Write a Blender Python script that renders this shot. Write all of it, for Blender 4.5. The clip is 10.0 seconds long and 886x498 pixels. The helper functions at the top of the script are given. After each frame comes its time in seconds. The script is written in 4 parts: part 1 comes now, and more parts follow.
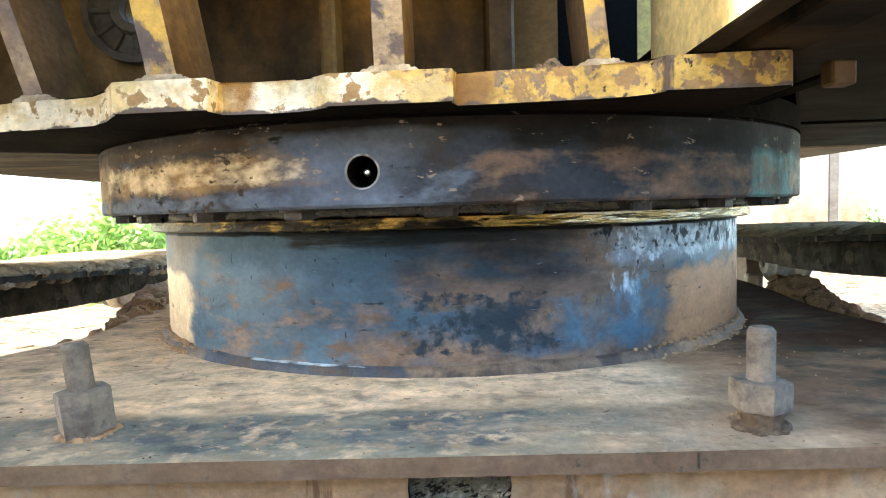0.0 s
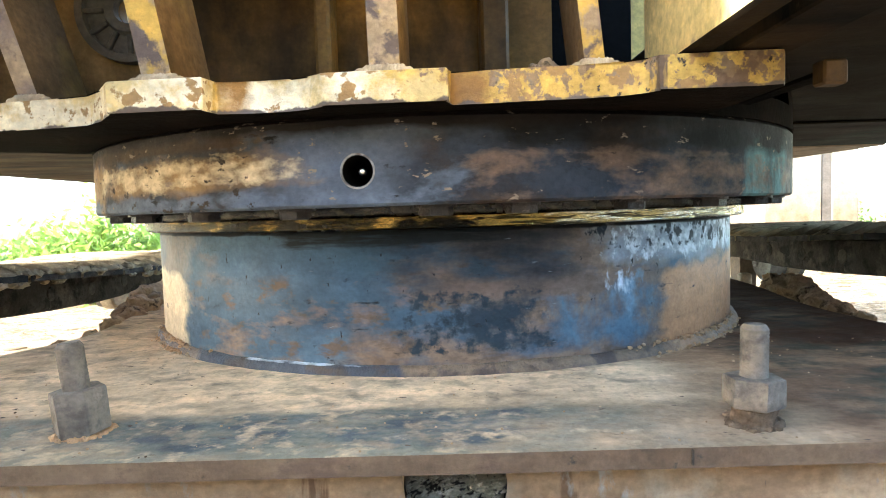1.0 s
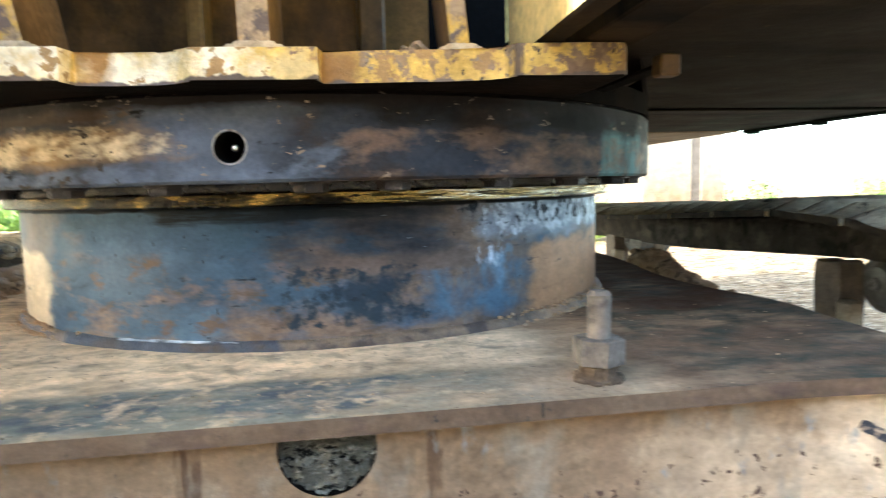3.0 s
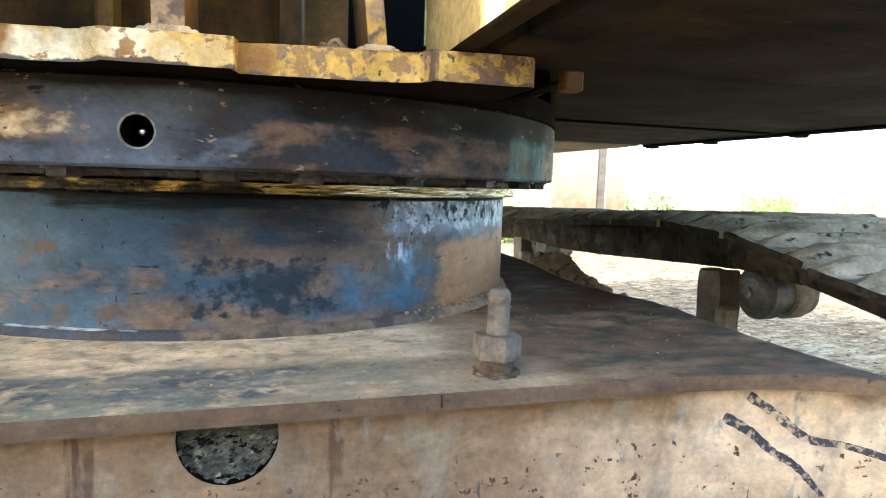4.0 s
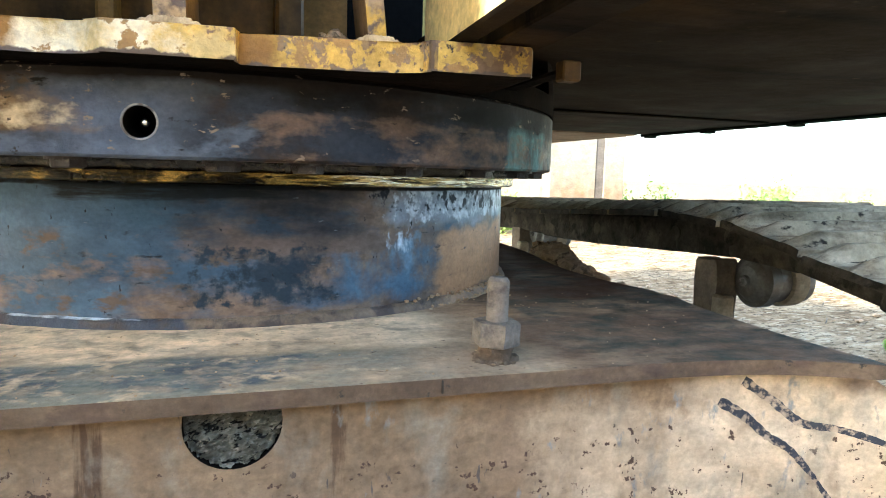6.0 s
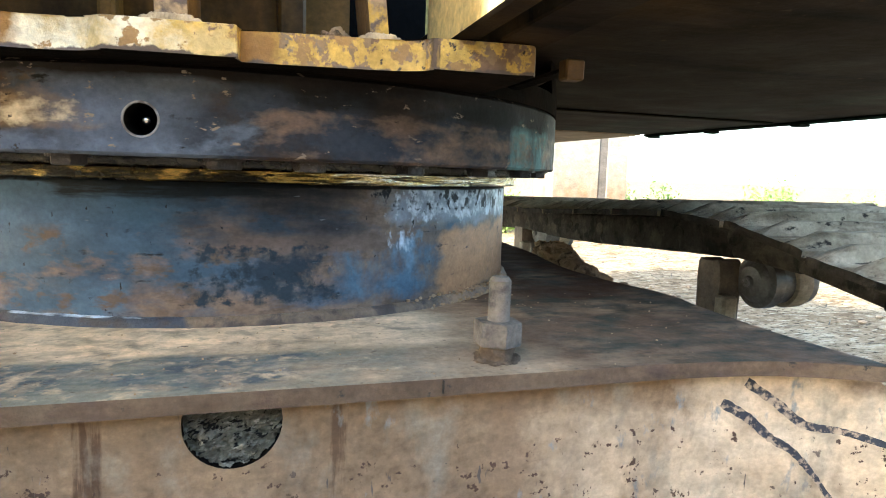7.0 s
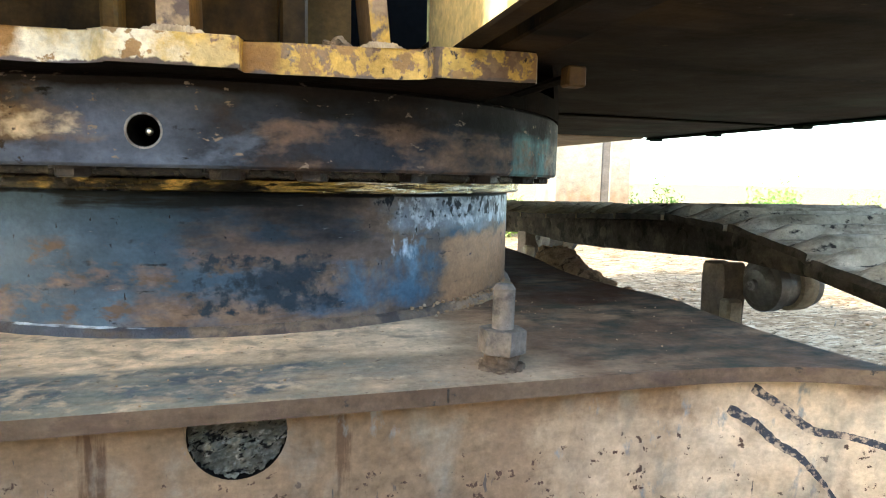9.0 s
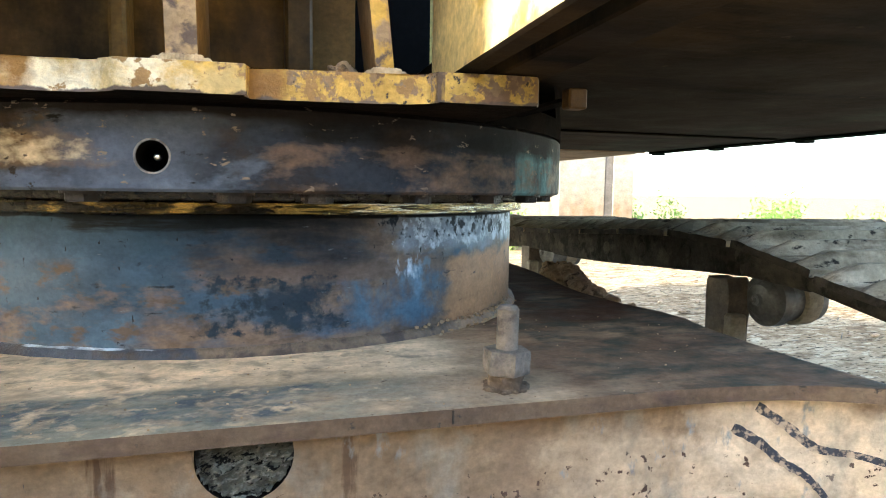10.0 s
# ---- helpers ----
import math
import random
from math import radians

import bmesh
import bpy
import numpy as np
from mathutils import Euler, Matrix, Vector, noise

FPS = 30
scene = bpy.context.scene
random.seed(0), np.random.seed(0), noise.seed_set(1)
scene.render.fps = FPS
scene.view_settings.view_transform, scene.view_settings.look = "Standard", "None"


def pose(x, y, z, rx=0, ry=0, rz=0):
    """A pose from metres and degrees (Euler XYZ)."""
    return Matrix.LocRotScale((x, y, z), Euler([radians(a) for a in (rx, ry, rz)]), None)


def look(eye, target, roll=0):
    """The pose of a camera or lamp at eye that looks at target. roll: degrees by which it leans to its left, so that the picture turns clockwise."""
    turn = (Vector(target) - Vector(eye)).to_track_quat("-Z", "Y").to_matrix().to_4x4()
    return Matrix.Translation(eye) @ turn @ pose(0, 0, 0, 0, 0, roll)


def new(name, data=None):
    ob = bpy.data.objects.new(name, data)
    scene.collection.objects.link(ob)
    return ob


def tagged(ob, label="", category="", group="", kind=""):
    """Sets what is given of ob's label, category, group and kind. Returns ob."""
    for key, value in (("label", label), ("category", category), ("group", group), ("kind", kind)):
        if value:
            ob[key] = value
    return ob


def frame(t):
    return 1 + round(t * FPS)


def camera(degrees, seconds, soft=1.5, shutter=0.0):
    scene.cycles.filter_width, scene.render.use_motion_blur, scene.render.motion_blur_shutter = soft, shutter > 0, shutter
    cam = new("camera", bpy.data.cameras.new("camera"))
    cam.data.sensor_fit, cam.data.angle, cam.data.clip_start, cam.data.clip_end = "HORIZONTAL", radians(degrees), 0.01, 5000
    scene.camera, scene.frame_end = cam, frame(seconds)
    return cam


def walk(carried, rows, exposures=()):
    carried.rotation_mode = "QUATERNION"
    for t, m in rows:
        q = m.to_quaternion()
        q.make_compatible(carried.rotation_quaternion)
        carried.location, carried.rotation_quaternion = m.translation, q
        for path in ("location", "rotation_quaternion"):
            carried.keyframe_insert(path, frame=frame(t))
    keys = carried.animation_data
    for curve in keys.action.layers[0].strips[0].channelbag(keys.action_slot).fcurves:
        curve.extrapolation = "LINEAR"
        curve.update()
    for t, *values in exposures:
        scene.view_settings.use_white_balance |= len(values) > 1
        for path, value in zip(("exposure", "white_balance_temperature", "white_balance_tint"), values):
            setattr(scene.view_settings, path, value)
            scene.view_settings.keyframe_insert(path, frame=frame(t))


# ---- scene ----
cam = camera(69.65, 10.0, soft=1.0, shutter=0.5)
PATH = [
    (0, (0.0075, -1.2070, 0.9886), (-0.0275, 0.7887, 0.8624), -1.65),
    (0.5, (0.0080, -1.2073, 0.9871), (-0.0159, 0.7878, 0.8499), -1.78),
    (1, (0.0070, -1.2089, 0.9871), (-0.0115, 0.7871, 0.8623), -1.75),
    (1.5, (0.0077, -1.2095, 0.9882), (-0.0103, 0.7862, 0.8590), -1.51),
    (2, (0.0079, -1.2101, 0.9885), (-0.0029, 0.7857, 0.8582), -1.45),
    (2.5, (0.0093, -1.2087, 0.9891), (0.0187, 0.7861, 0.8445), -0.79),
    (3, (0.0292, -1.2375, 0.9833), (0.3293, 0.7303, 0.7882), -1.45),
    (3.2, (0.0273, -1.2447, 0.9883), (0.4154, 0.7071, 0.7887), 0.53),
    (4.3, (0.0279, -1.2653, 0.9845), (0.6140, 0.6351, 0.7719), 1.44),
    (4.5, (0.0217, -1.2690, 0.9865), (0.5978, 0.6330, 0.7618), 1.72),
    (5, (0.0236, -1.2661, 0.9881), (0.6109, 0.6324, 0.7628), 1.69),
    (5.5, (0.0236, -1.2675, 0.9851), (0.6011, 0.6334, 0.7547), 1.46),
    (7, (0.0257, -1.2645, 0.9836), (0.5917, 0.6394, 0.7489), 1.78),
    (7.5, (0.0267, -1.2604, 0.9848), (0.5907, 0.6434, 0.7457), 1.78),
    (8, (0.0216, -1.2670, 0.9827), (0.5802, 0.6389, 0.7470), 1.58),
    (8.5, (0.0228, -1.2650, 0.9820), (0.5843, 0.6395, 0.7423), 1.52),
    (9, (0.0258, -1.2633, 0.9871), (0.5819, 0.6451, 0.7661), 1.20),
    (9.5, (0.0243, -1.2650, 0.9924), (0.5638, 0.6514, 0.8020), 0.83),
    (10, (0.0238, -1.2693, 0.9965), (0.5684, 0.6466, 0.8158), 0.79),
]
walk(cam, [(t, look(eye, target, roll)) for t, eye, target, roll in PATH], [(0.0, 3.36, 5660, 3), (1.0, 3.36, 5800, 4), (2.5, 3.31, 5840, 4), (4.5, 3.10, 5840, 4), (7.0, 3.05, 5860, 4), (10.0, 2.97, 5900, 4)])

# ---- world, sun ----
world = bpy.data.worlds.new("world")
scene.world = world
world.use_nodes = True
wn = world.node_tree.nodes
sky = wn.new("ShaderNodeTexSky")
sky.sky_type, sky.sun_disc = 'NISHITA', False
SUN_FROM = Vector((-0.85, -0.35, 0.45)).normalized()
sky.sun_elevation = math.asin(SUN_FROM.z)
sky.sun_rotation = math.atan2(SUN_FROM.x, SUN_FROM.y)
sky.air_density, sky.dust_density, sky.ozone_density = 1.0, 1.5, 1.0
world.node_tree.links.new(sky.outputs[0], wn["Background"].inputs[0])
wn["Background"].inputs[1].default_value = 0.15
sun = new("sun", bpy.data.lights.new("sun", 'SUN'))
sun.data.energy, sun.data.angle, sun.data.color = 3.0, radians(2.0), (1.0, 0.95, 0.88)
sun.matrix_world = look((0, 0, 10), Vector((0, 0, 10)) - SUN_FROM)

# ---- materials ----


def surf(name, base, layers=(), rough=(0.6, 0.85), metal=0.0, bump=0.15, bump_scale=60.0, spec=0.4, coarse=None):
    """A worn surface: layers of (colour, noise scale, low, high, stretch, detail, mask), the mask being (axis, from, to) in metres or None."""
    m = bpy.data.materials.new(name)
    m.use_nodes = True
    nt = m.node_tree
    N, L = nt.nodes, nt.links
    b = N["Principled BSDF"]
    co = N.new("ShaderNodeTexCoord")
    info = N.new("ShaderNodeObjectInfo")
    off = N.new("ShaderNodeVectorMath")
    off.operation = 'MULTIPLY_ADD'
    L.new(info.outputs["Random"], off.inputs[0])
    off.inputs[1].default_value = (7.0, 5.0, 3.0)
    L.new(co.outputs["Object"], off.inputs[2])
    sep = N.new("ShaderNodeSeparateXYZ")
    L.new(co.outputs["Object"], sep.inputs[0])

    def noise_tex(scale, stretch, detail, rgh=0.6):
        mp = N.new("ShaderNodeMapping")
        mp.inputs["Scale"].default_value = stretch
        L.new(off.outputs[0], mp.inputs[0])
        t = N.new("ShaderNodeTexNoise")
        t.inputs["Scale"].default_value = scale
        t.inputs["Detail"].default_value = detail
        t.inputs["Roughness"].default_value = rgh
        t.inputs["Distortion"].default_value = 0.15
        L.new(mp.outputs[0], t.inputs[0])
        return t.outputs["Fac"]

    def ramp(value, lo, hi):
        r = N.new("ShaderNodeMapRange")
        r.inputs[1].default_value, r.inputs[2].default_value = lo, hi
        L.new(value, r.inputs[0])
        return r.outputs[0]

    def mix(fac, a, c):
        x = N.new("ShaderNodeMix")
        x.data_type = 'RGBA'
        L.new(fac, x.inputs[0])
        if isinstance(a, tuple):
            x.inputs[6].default_value = (*a, 1)
        else:
            L.new(a, x.inputs[6])
        if isinstance(c, tuple):
            x.inputs[7].default_value = (*c, 1)
        else:
            L.new(c, x.inputs[7])
        return x.outputs[2]

    grain = noise_tex(bump_scale * 1.7, (1, 1, 1), 6)
    col = mix(ramp(grain, 0.3, 0.7), tuple(v * 0.78 for v in base), tuple(min(1, v * 1.18) for v in base))
    for colour, scale, lo, hi, stretch, detail, mask in layers:
        n = noise_tex(scale, stretch, detail)
        if mask:
            # the mask shifts how far the stain reaches
            ms = [mask] if isinstance(mask[0], str) else list(mask)
            for axis, a, c in ms:
                r = ramp(sep.outputs["xyz".index(axis)], a, c)
                ad = N.new("ShaderNodeMath")
                ad.operation = 'MULTIPLY_ADD'
                L.new(r, ad.inputs[0])
                ad.inputs[1].default_value = 0.55
                ad.inputs[2].default_value = -0.55
                sm = N.new("ShaderNodeMath")
                L.new(n, sm.inputs[0])
                L.new(ad.outputs[0], sm.inputs[1])
                n = sm.outputs[0]
        soft = 0.12 * (hi - lo)
        col = mix(ramp(n, lo - soft, hi + soft), col, colour)
    # smears and grain over all of it
    for scale, stretch, lo, hi in ((7.0, (1, 1.3, 1.6), 0.80, 1.18), (34.0, (0.9, 1.3, 1.6), 0.86, 1.15), (150.0, (1, 1, 1.2), 0.86, 1.14)):
        v = N.new("ShaderNodeMapRange")
        v.inputs[1].default_value, v.inputs[2].default_value = 0.32, 0.68
        v.inputs[3].default_value, v.inputs[4].default_value = lo, hi
        L.new(noise_tex(scale, stretch, 7), v.inputs[0])
        mu = N.new("ShaderNodeVectorMath")
        mu.operation = 'SCALE'
        L.new(col, mu.inputs[0])
        L.new(v.outputs[0], mu.inputs["Scale"])
        col = mu.outputs[0]
    L.new(col, b.inputs["Base Color"])
    rn = noise_tex(bump_scale * 0.2, (1, 1, 1), 4)
    rr = N.new("ShaderNodeMapRange")
    rr.inputs[1].default_value, rr.inputs[2].default_value = 0.3, 0.7
    rr.inputs[3].default_value, rr.inputs[4].default_value = rough
    L.new(rn, rr.inputs[0])
    L.new(rr.outputs[0], b.inputs["Roughness"])
    b.inputs["Metallic"].default_value = metal
    b.inputs["Specular IOR Level"].default_value = spec
    if bump:
        bp = N.new("ShaderNodeBump")
        bp.inputs["Strength"].default_value = bump
        bp.inputs["Distance"].default_value = 0.01
        L.new(noise_tex(bump_scale, (1, 1, 1), 8, 0.65), bp.inputs["Height"])
        L.new(bp.outputs[0], b.inputs["Normal"])
        if coarse:
            b2 = N.new("ShaderNodeBump")
            b2.inputs["Strength"].default_value = coarse[1]
            b2.inputs["Distance"].default_value = 0.03
            L.new(noise_tex(coarse[0], (1.3, 1, 0.7), 3, 0.5), b2.inputs["Height"])
            L.new(b2.outputs[0], bp.inputs["Normal"])
    return m


S1 = (1, 1, 1)
GREASE = (0.012, 0.011, 0.010)

M_drum = surf("drum_steel", (0.172, 0.122, 0.086), [
    ((0.036, 0.062, 0.094), 5.0, 0.26, 0.46, (1, 1, 2.2), 11, ('x', 0.10, -0.12)),
    ((0.074, 0.118, 0.165), 8.0, 0.42, 0.56, (1, 1, 2.8), 11, (('x', -0.02, -0.12), ('x', -0.40, -0.30))),
    ((0.052, 0.088, 0.128), 7.0, 0.46, 0.58, (1, 1, 2.4), 11, None),
    ((0.190, 0.130, 0.090), 10.0, 0.55, 0.66, (1, 1, 2.4), 13, None),
    ((0.150, 0.110, 0.086), 7.0, 0.30, 0.48, (0.8, 0.8, 3.0), 12, (('x', -0.10, 0.0), ('z', 0.925, 0.900), ('z', 0.872, 0.888))),
    ((0.105, 0.076, 0.056), 22.0, 0.56, 0.64, (1, 1, 2.2), 13, None),
    ((0.024, 0.036, 0.050), 24.0, 0.40, 0.56, (1, 1, 1.3), 15, (('x', -0.16, 0.04), ('x', 0.28, 0.08), ('z', 0.925, 0.870), ('z', 0.790, 0.835))),
    ((0.022, 0.034, 0.046), 55.0, 0.46, 0.56, (1, 1, 1.1), 14, (('x', -0.16, -0.03), ('x', 0.20, 0.10), ('z', 0.915, 0.890), ('z', 0.805, 0.825))),
    # brighter blue right of centre, pale flecks above and a narrow upright streak
    ((0.085, 0.142, 0.200), 16.0, 0.36, 0.50, (1.3, 1, 0.8), 14, (('x', 0.05, 0.18), ('x', 0.36, 0.24), ('z', 0.780, 0.835), ('z', 0.945, 0.880))),
    ((0.150, 0.230, 0.305), 30.0, 0.44, 0.58, (1.2, 1, 0.9), 13, (('x', 0.13, 0.22), ('x', 0.32, 0.24), ('z', 0.79, 0.85), ('z', 0.94, 0.89))),
    ((0.046, 0.084, 0.122), 8.0, 0.36, 0.54, (0.7, 0.7, 3.2), 12, (('z', 0.880, 0.92), ('x', 0.10, -0.10))),
    ((0.060, 0.102, 0.150), 7.0, 0.34, 0.50, (0.8, 0.8, 2.4), 12, (('z', 0.885, 0.915), ('x', -0.06, -0.14), ('x', -0.36, -0.28))),
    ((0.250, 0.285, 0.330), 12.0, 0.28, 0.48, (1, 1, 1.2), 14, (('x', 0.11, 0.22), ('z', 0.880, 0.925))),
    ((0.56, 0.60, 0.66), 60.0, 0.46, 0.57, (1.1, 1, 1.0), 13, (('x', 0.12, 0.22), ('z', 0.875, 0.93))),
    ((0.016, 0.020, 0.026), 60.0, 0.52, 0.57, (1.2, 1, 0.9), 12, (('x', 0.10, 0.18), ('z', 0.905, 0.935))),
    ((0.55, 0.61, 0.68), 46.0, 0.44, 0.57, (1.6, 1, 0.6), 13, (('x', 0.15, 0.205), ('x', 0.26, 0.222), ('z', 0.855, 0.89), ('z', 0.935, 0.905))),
    ((0.43, 0.225, 0.108), 11.0, 0.28, 0.42, (1, 1, 1.5), 13, (('x', 0.205, 0.300), ('z', 0.945, 0.895))),
    ((0.185, 0.145, 0.112), 9.0, 0.30, 0.50, (1, 1, 1.4), 12, (('x', -0.26, -0.36), ('z', 0.87, 0.90))),
    # cream patch low on the left edge: sunlight put into the colour
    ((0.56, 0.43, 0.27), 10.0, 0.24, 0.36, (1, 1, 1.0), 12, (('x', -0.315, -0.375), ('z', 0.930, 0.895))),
    ((0.165, 0.120, 0.085), 14.0, 0.42, 0.54, (1, 1, 2), 12, ('z', 0.86, 0.802)),
    # near-black towards the top, most of it in the middle
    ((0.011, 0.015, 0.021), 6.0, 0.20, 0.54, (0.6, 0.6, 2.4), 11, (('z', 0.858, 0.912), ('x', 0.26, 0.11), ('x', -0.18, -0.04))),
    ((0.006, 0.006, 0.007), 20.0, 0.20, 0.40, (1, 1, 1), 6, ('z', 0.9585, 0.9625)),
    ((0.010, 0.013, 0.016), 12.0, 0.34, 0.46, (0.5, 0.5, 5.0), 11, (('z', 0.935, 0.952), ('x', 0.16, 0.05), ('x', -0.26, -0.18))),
    ((0.016, 0.020, 0.025), 34.0, 0.64, 0.70, (0.8, 0.8, 2.0), 11, None),
    ((0.24, 0.27, 0.29), 60.0, 0.70, 0.75, (0.5, 0.5, 2.6), 8, None),
    ((0.012, 0.012, 0.013), 80.0, 0.68, 0.71, (1.6, 1, 0.8), 5, None),
], rough=(0.42, 0.70), bump=0.16, bump_scale=60, spec=0.15)
M_ring = surf("bearing_steel", (0.032, 0.025, 0.022), [
    ((0.058, 0.038, 0.027), 7.0, 0.48, 0.57, (1, 1, 2), 11, None),
    ((0.030, 0.036, 0.048), 6.0, 0.48, 0.56, (1, 1, 1.5), 11, None),
    ((0.090, 0.106, 0.138), 5.0, 0.28, 0.50, (1, 1, 1.3), 11, (('x', -0.30, -0.16), ('x', 0.08, -0.06))),
    ((0.085, 0.105, 0.140), 14.0, 0.52, 0.62, (1, 1, 1.8), 12, ('x', 0.2, 0.0)),
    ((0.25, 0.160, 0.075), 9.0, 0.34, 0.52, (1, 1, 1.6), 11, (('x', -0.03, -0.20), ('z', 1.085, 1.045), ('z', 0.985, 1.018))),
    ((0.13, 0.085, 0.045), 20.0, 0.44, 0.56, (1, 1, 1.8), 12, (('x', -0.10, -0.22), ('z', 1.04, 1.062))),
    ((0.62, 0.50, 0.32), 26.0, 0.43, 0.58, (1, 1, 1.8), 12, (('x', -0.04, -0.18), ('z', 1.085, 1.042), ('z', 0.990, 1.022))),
    ((0.28, 0.18, 0.085), 8.0, 0.36, 0.45, (1, 1, 1.2), 11, ('x', -0.32, -0.46)),
    ((0.105, 0.130, 0.178), 16.0, 0.42, 0.54, (1, 1, 1.8), 11, (('z', 1.030, 1.004), ('x', 0.12, -0.06))),
    ((0.120, 0.225, 0.225), 16.0, 0.38, 0.52, (1.8, 1.4, 0.5), 11, (('x', 0.30, 0.36), ('x', 0.52, 0.44), ('z', 1.075, 1.055))),
    # darker towards the top: grime and the flange's shadow in one colour
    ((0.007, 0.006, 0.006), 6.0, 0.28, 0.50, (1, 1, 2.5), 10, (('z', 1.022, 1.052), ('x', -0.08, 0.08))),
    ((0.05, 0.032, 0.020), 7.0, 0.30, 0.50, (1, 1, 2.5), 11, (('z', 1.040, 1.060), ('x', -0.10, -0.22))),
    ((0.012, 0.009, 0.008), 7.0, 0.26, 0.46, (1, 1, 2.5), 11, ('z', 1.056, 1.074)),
    ((0.035, 0.026, 0.018), 70.0, 0.60, 0.64, (1, 1, 1.6), 8, ('x', -0.05, -0.2)),
    ((0.19, 0.125, 0.085), 15.0, 0.46, 0.62, (1, 1, 2.0), 13, (('z', 1.068, 1.04), ('x', -0.10, 0.04))),
    ((0.010, 0.010, 0.010), 38.0, 0.65, 0.70, (0.8, 0.8, 2.0), 11, None),
    ((0.22, 0.17, 0.125), 50.0, 0.64, 0.67, (1, 1, 2.0), 9, None),
], rough=(0.50, 0.80), bump=0.24, bump_scale=55, spec=0.14)
M_plate = surf("dusty_plate", (0.37, 0.250, 0.150), [
    ((0.28, 0.215, 0.138), 4.0, 0.44, 0.57, (1, 1.3, 1), 12, None),
    ((0.47, 0.330, 0.205), 6.0, 0.48, 0.60, (1, 1.3, 1), 12, None),
    # bright band before the drum: pale dust and a light streak in one colour
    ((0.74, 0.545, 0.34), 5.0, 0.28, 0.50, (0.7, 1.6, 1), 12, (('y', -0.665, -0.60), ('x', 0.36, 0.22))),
    ((0.255, 0.205, 0.140), 14.0, 0.53, 0.68, (0.9, 1.5, 1), 12, None),
    ((0.215, 0.205, 0.155), 9.0, 0.30, 0.52, (0.8, 1.8, 1), 12, (('y', -0.57, -0.63), ('x', 0.26, 0.10))),
    ((0.085, 0.100, 0.104), 24.0, 0.38, 0.58, (0.8, 1.4, 1), 13, (('y', -0.58, -0.63), ('x', 0.20, 0.04), ('x', -0.46, -0.26), ('y', -0.750, -0.71))),
    ((0.36, 0.236, 0.138), 5.0, 0.40, 0.56, (1, 1.3, 1), 12, ('x', 0.08, 0.28)),
    # darker right end: brown and olive stains with shade mixed in
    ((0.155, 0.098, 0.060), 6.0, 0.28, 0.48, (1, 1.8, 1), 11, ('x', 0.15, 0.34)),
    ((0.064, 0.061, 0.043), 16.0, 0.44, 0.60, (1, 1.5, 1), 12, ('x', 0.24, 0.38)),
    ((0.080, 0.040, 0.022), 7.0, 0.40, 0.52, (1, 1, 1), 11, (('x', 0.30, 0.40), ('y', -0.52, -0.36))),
    ((0.30, 0.235, 0.16), 30.0, 0.54, 0.66, (1, 1.1, 1), 14, ('x', 0.34, 0.2)),
    ((0.50, 0.375, 0.24), 36.0, 0.55, 0.66, (1, 1.1, 1), 13, ('x', 0.30, 0.15)),
    ((0.10, 0.07, 0.05), 70.0, 0.65, 0.70, (1, 1.6, 1), 7, None),
], rough=(0.6, 0.9), bump=0.3, bump_scale=80, spec=0.07, coarse=(9.0, 0.35))
M_edge = surf("rusty_edge", (0.125, 0.083, 0.052), [
    ((0.17, 0.120, 0.076), 7.0, 0.45, 0.60, S1, 10, None),
    ((0.10, 0.066, 0.048), 16.0, 0.54, 0.62, (1, 1, 2), 10, None),
    ((0.04, 0.035, 0.03), 40.0, 0.62, 0.66, S1, 9, None)], bump=0.4, bump_scale=90, spec=0.25)
M_wall = surf("muddy_wall", (0.250, 0.172, 0.102), [
    # paler to the right: mud tone and brighter light mixed into one colour
    ((0.64, 0.495, 0.33), 4.0, 0.34, 0.56, S1, 10, (('x', -0.14, 0.36), ('z', 0.82, 0.74))),
    ((0.33, 0.245, 0.16), 5.0, 0.47, 0.60, S1, 11, ('x', 0.20, 0.0)),
    ((0.63, 0.50, 0.345), 7.0, 0.46, 0.58, S1, 11, ('x', 0.10, 0.50)),
    ((0.26, 0.175, 0.105), 6.0, 0.56, 0.66, (1.6, 1, 0.6), 11, None),
    ((0.11, 0.066, 0.038), 24.0, 0.47, 0.55, (2.5, 1, 0.3), 11, (('x', -0.145, -0.118), ('x', -0.070, -0.098))),
    ((0.13, 0.080, 0.045), 24.0, 0.48, 0.56, (2.5, 1, 0.3), 11, (('x', 0.070, 0.095), ('x', 0.135, 0.108))),
    ((0.25, 0.25, 0.235), 28.0, 0.62, 0.68, (1.4, 1, 0.7), 11, None),
    ((0.085, 0.050, 0.034), 80.0, 0.635, 0.66, S1, 4, ('z', 0.80, 0.72)),
    ((0.30, 0.265, 0.20), 9.0, 0.56, 0.68, (1.4, 1, 0.8), 12, None),
    ((0.08, 0.048, 0.034), 48.0, 0.54, 0.56, S1, 5, (('x', -0.095, -0.135), ('x', -0.22, -0.17), ('z', 0.765, 0.735))),
    ((0.11, 0.09, 0.075), 40.0, 0.69, 0.71, (2.6, 1, 0.4), 4, None)],
    rough=(0.6, 0.9), bump=0.4, bump_scale=65, spec=0.25, coarse=(11.0, 0.7))
M_stroke = surf("black_paint", (0.035, 0.038, 0.048), [((0.42, 0.32, 0.22), 120.0, 0.49, 0.58, (1, 1, 1.2), 12, None)], rough=(0.6, 0.8))
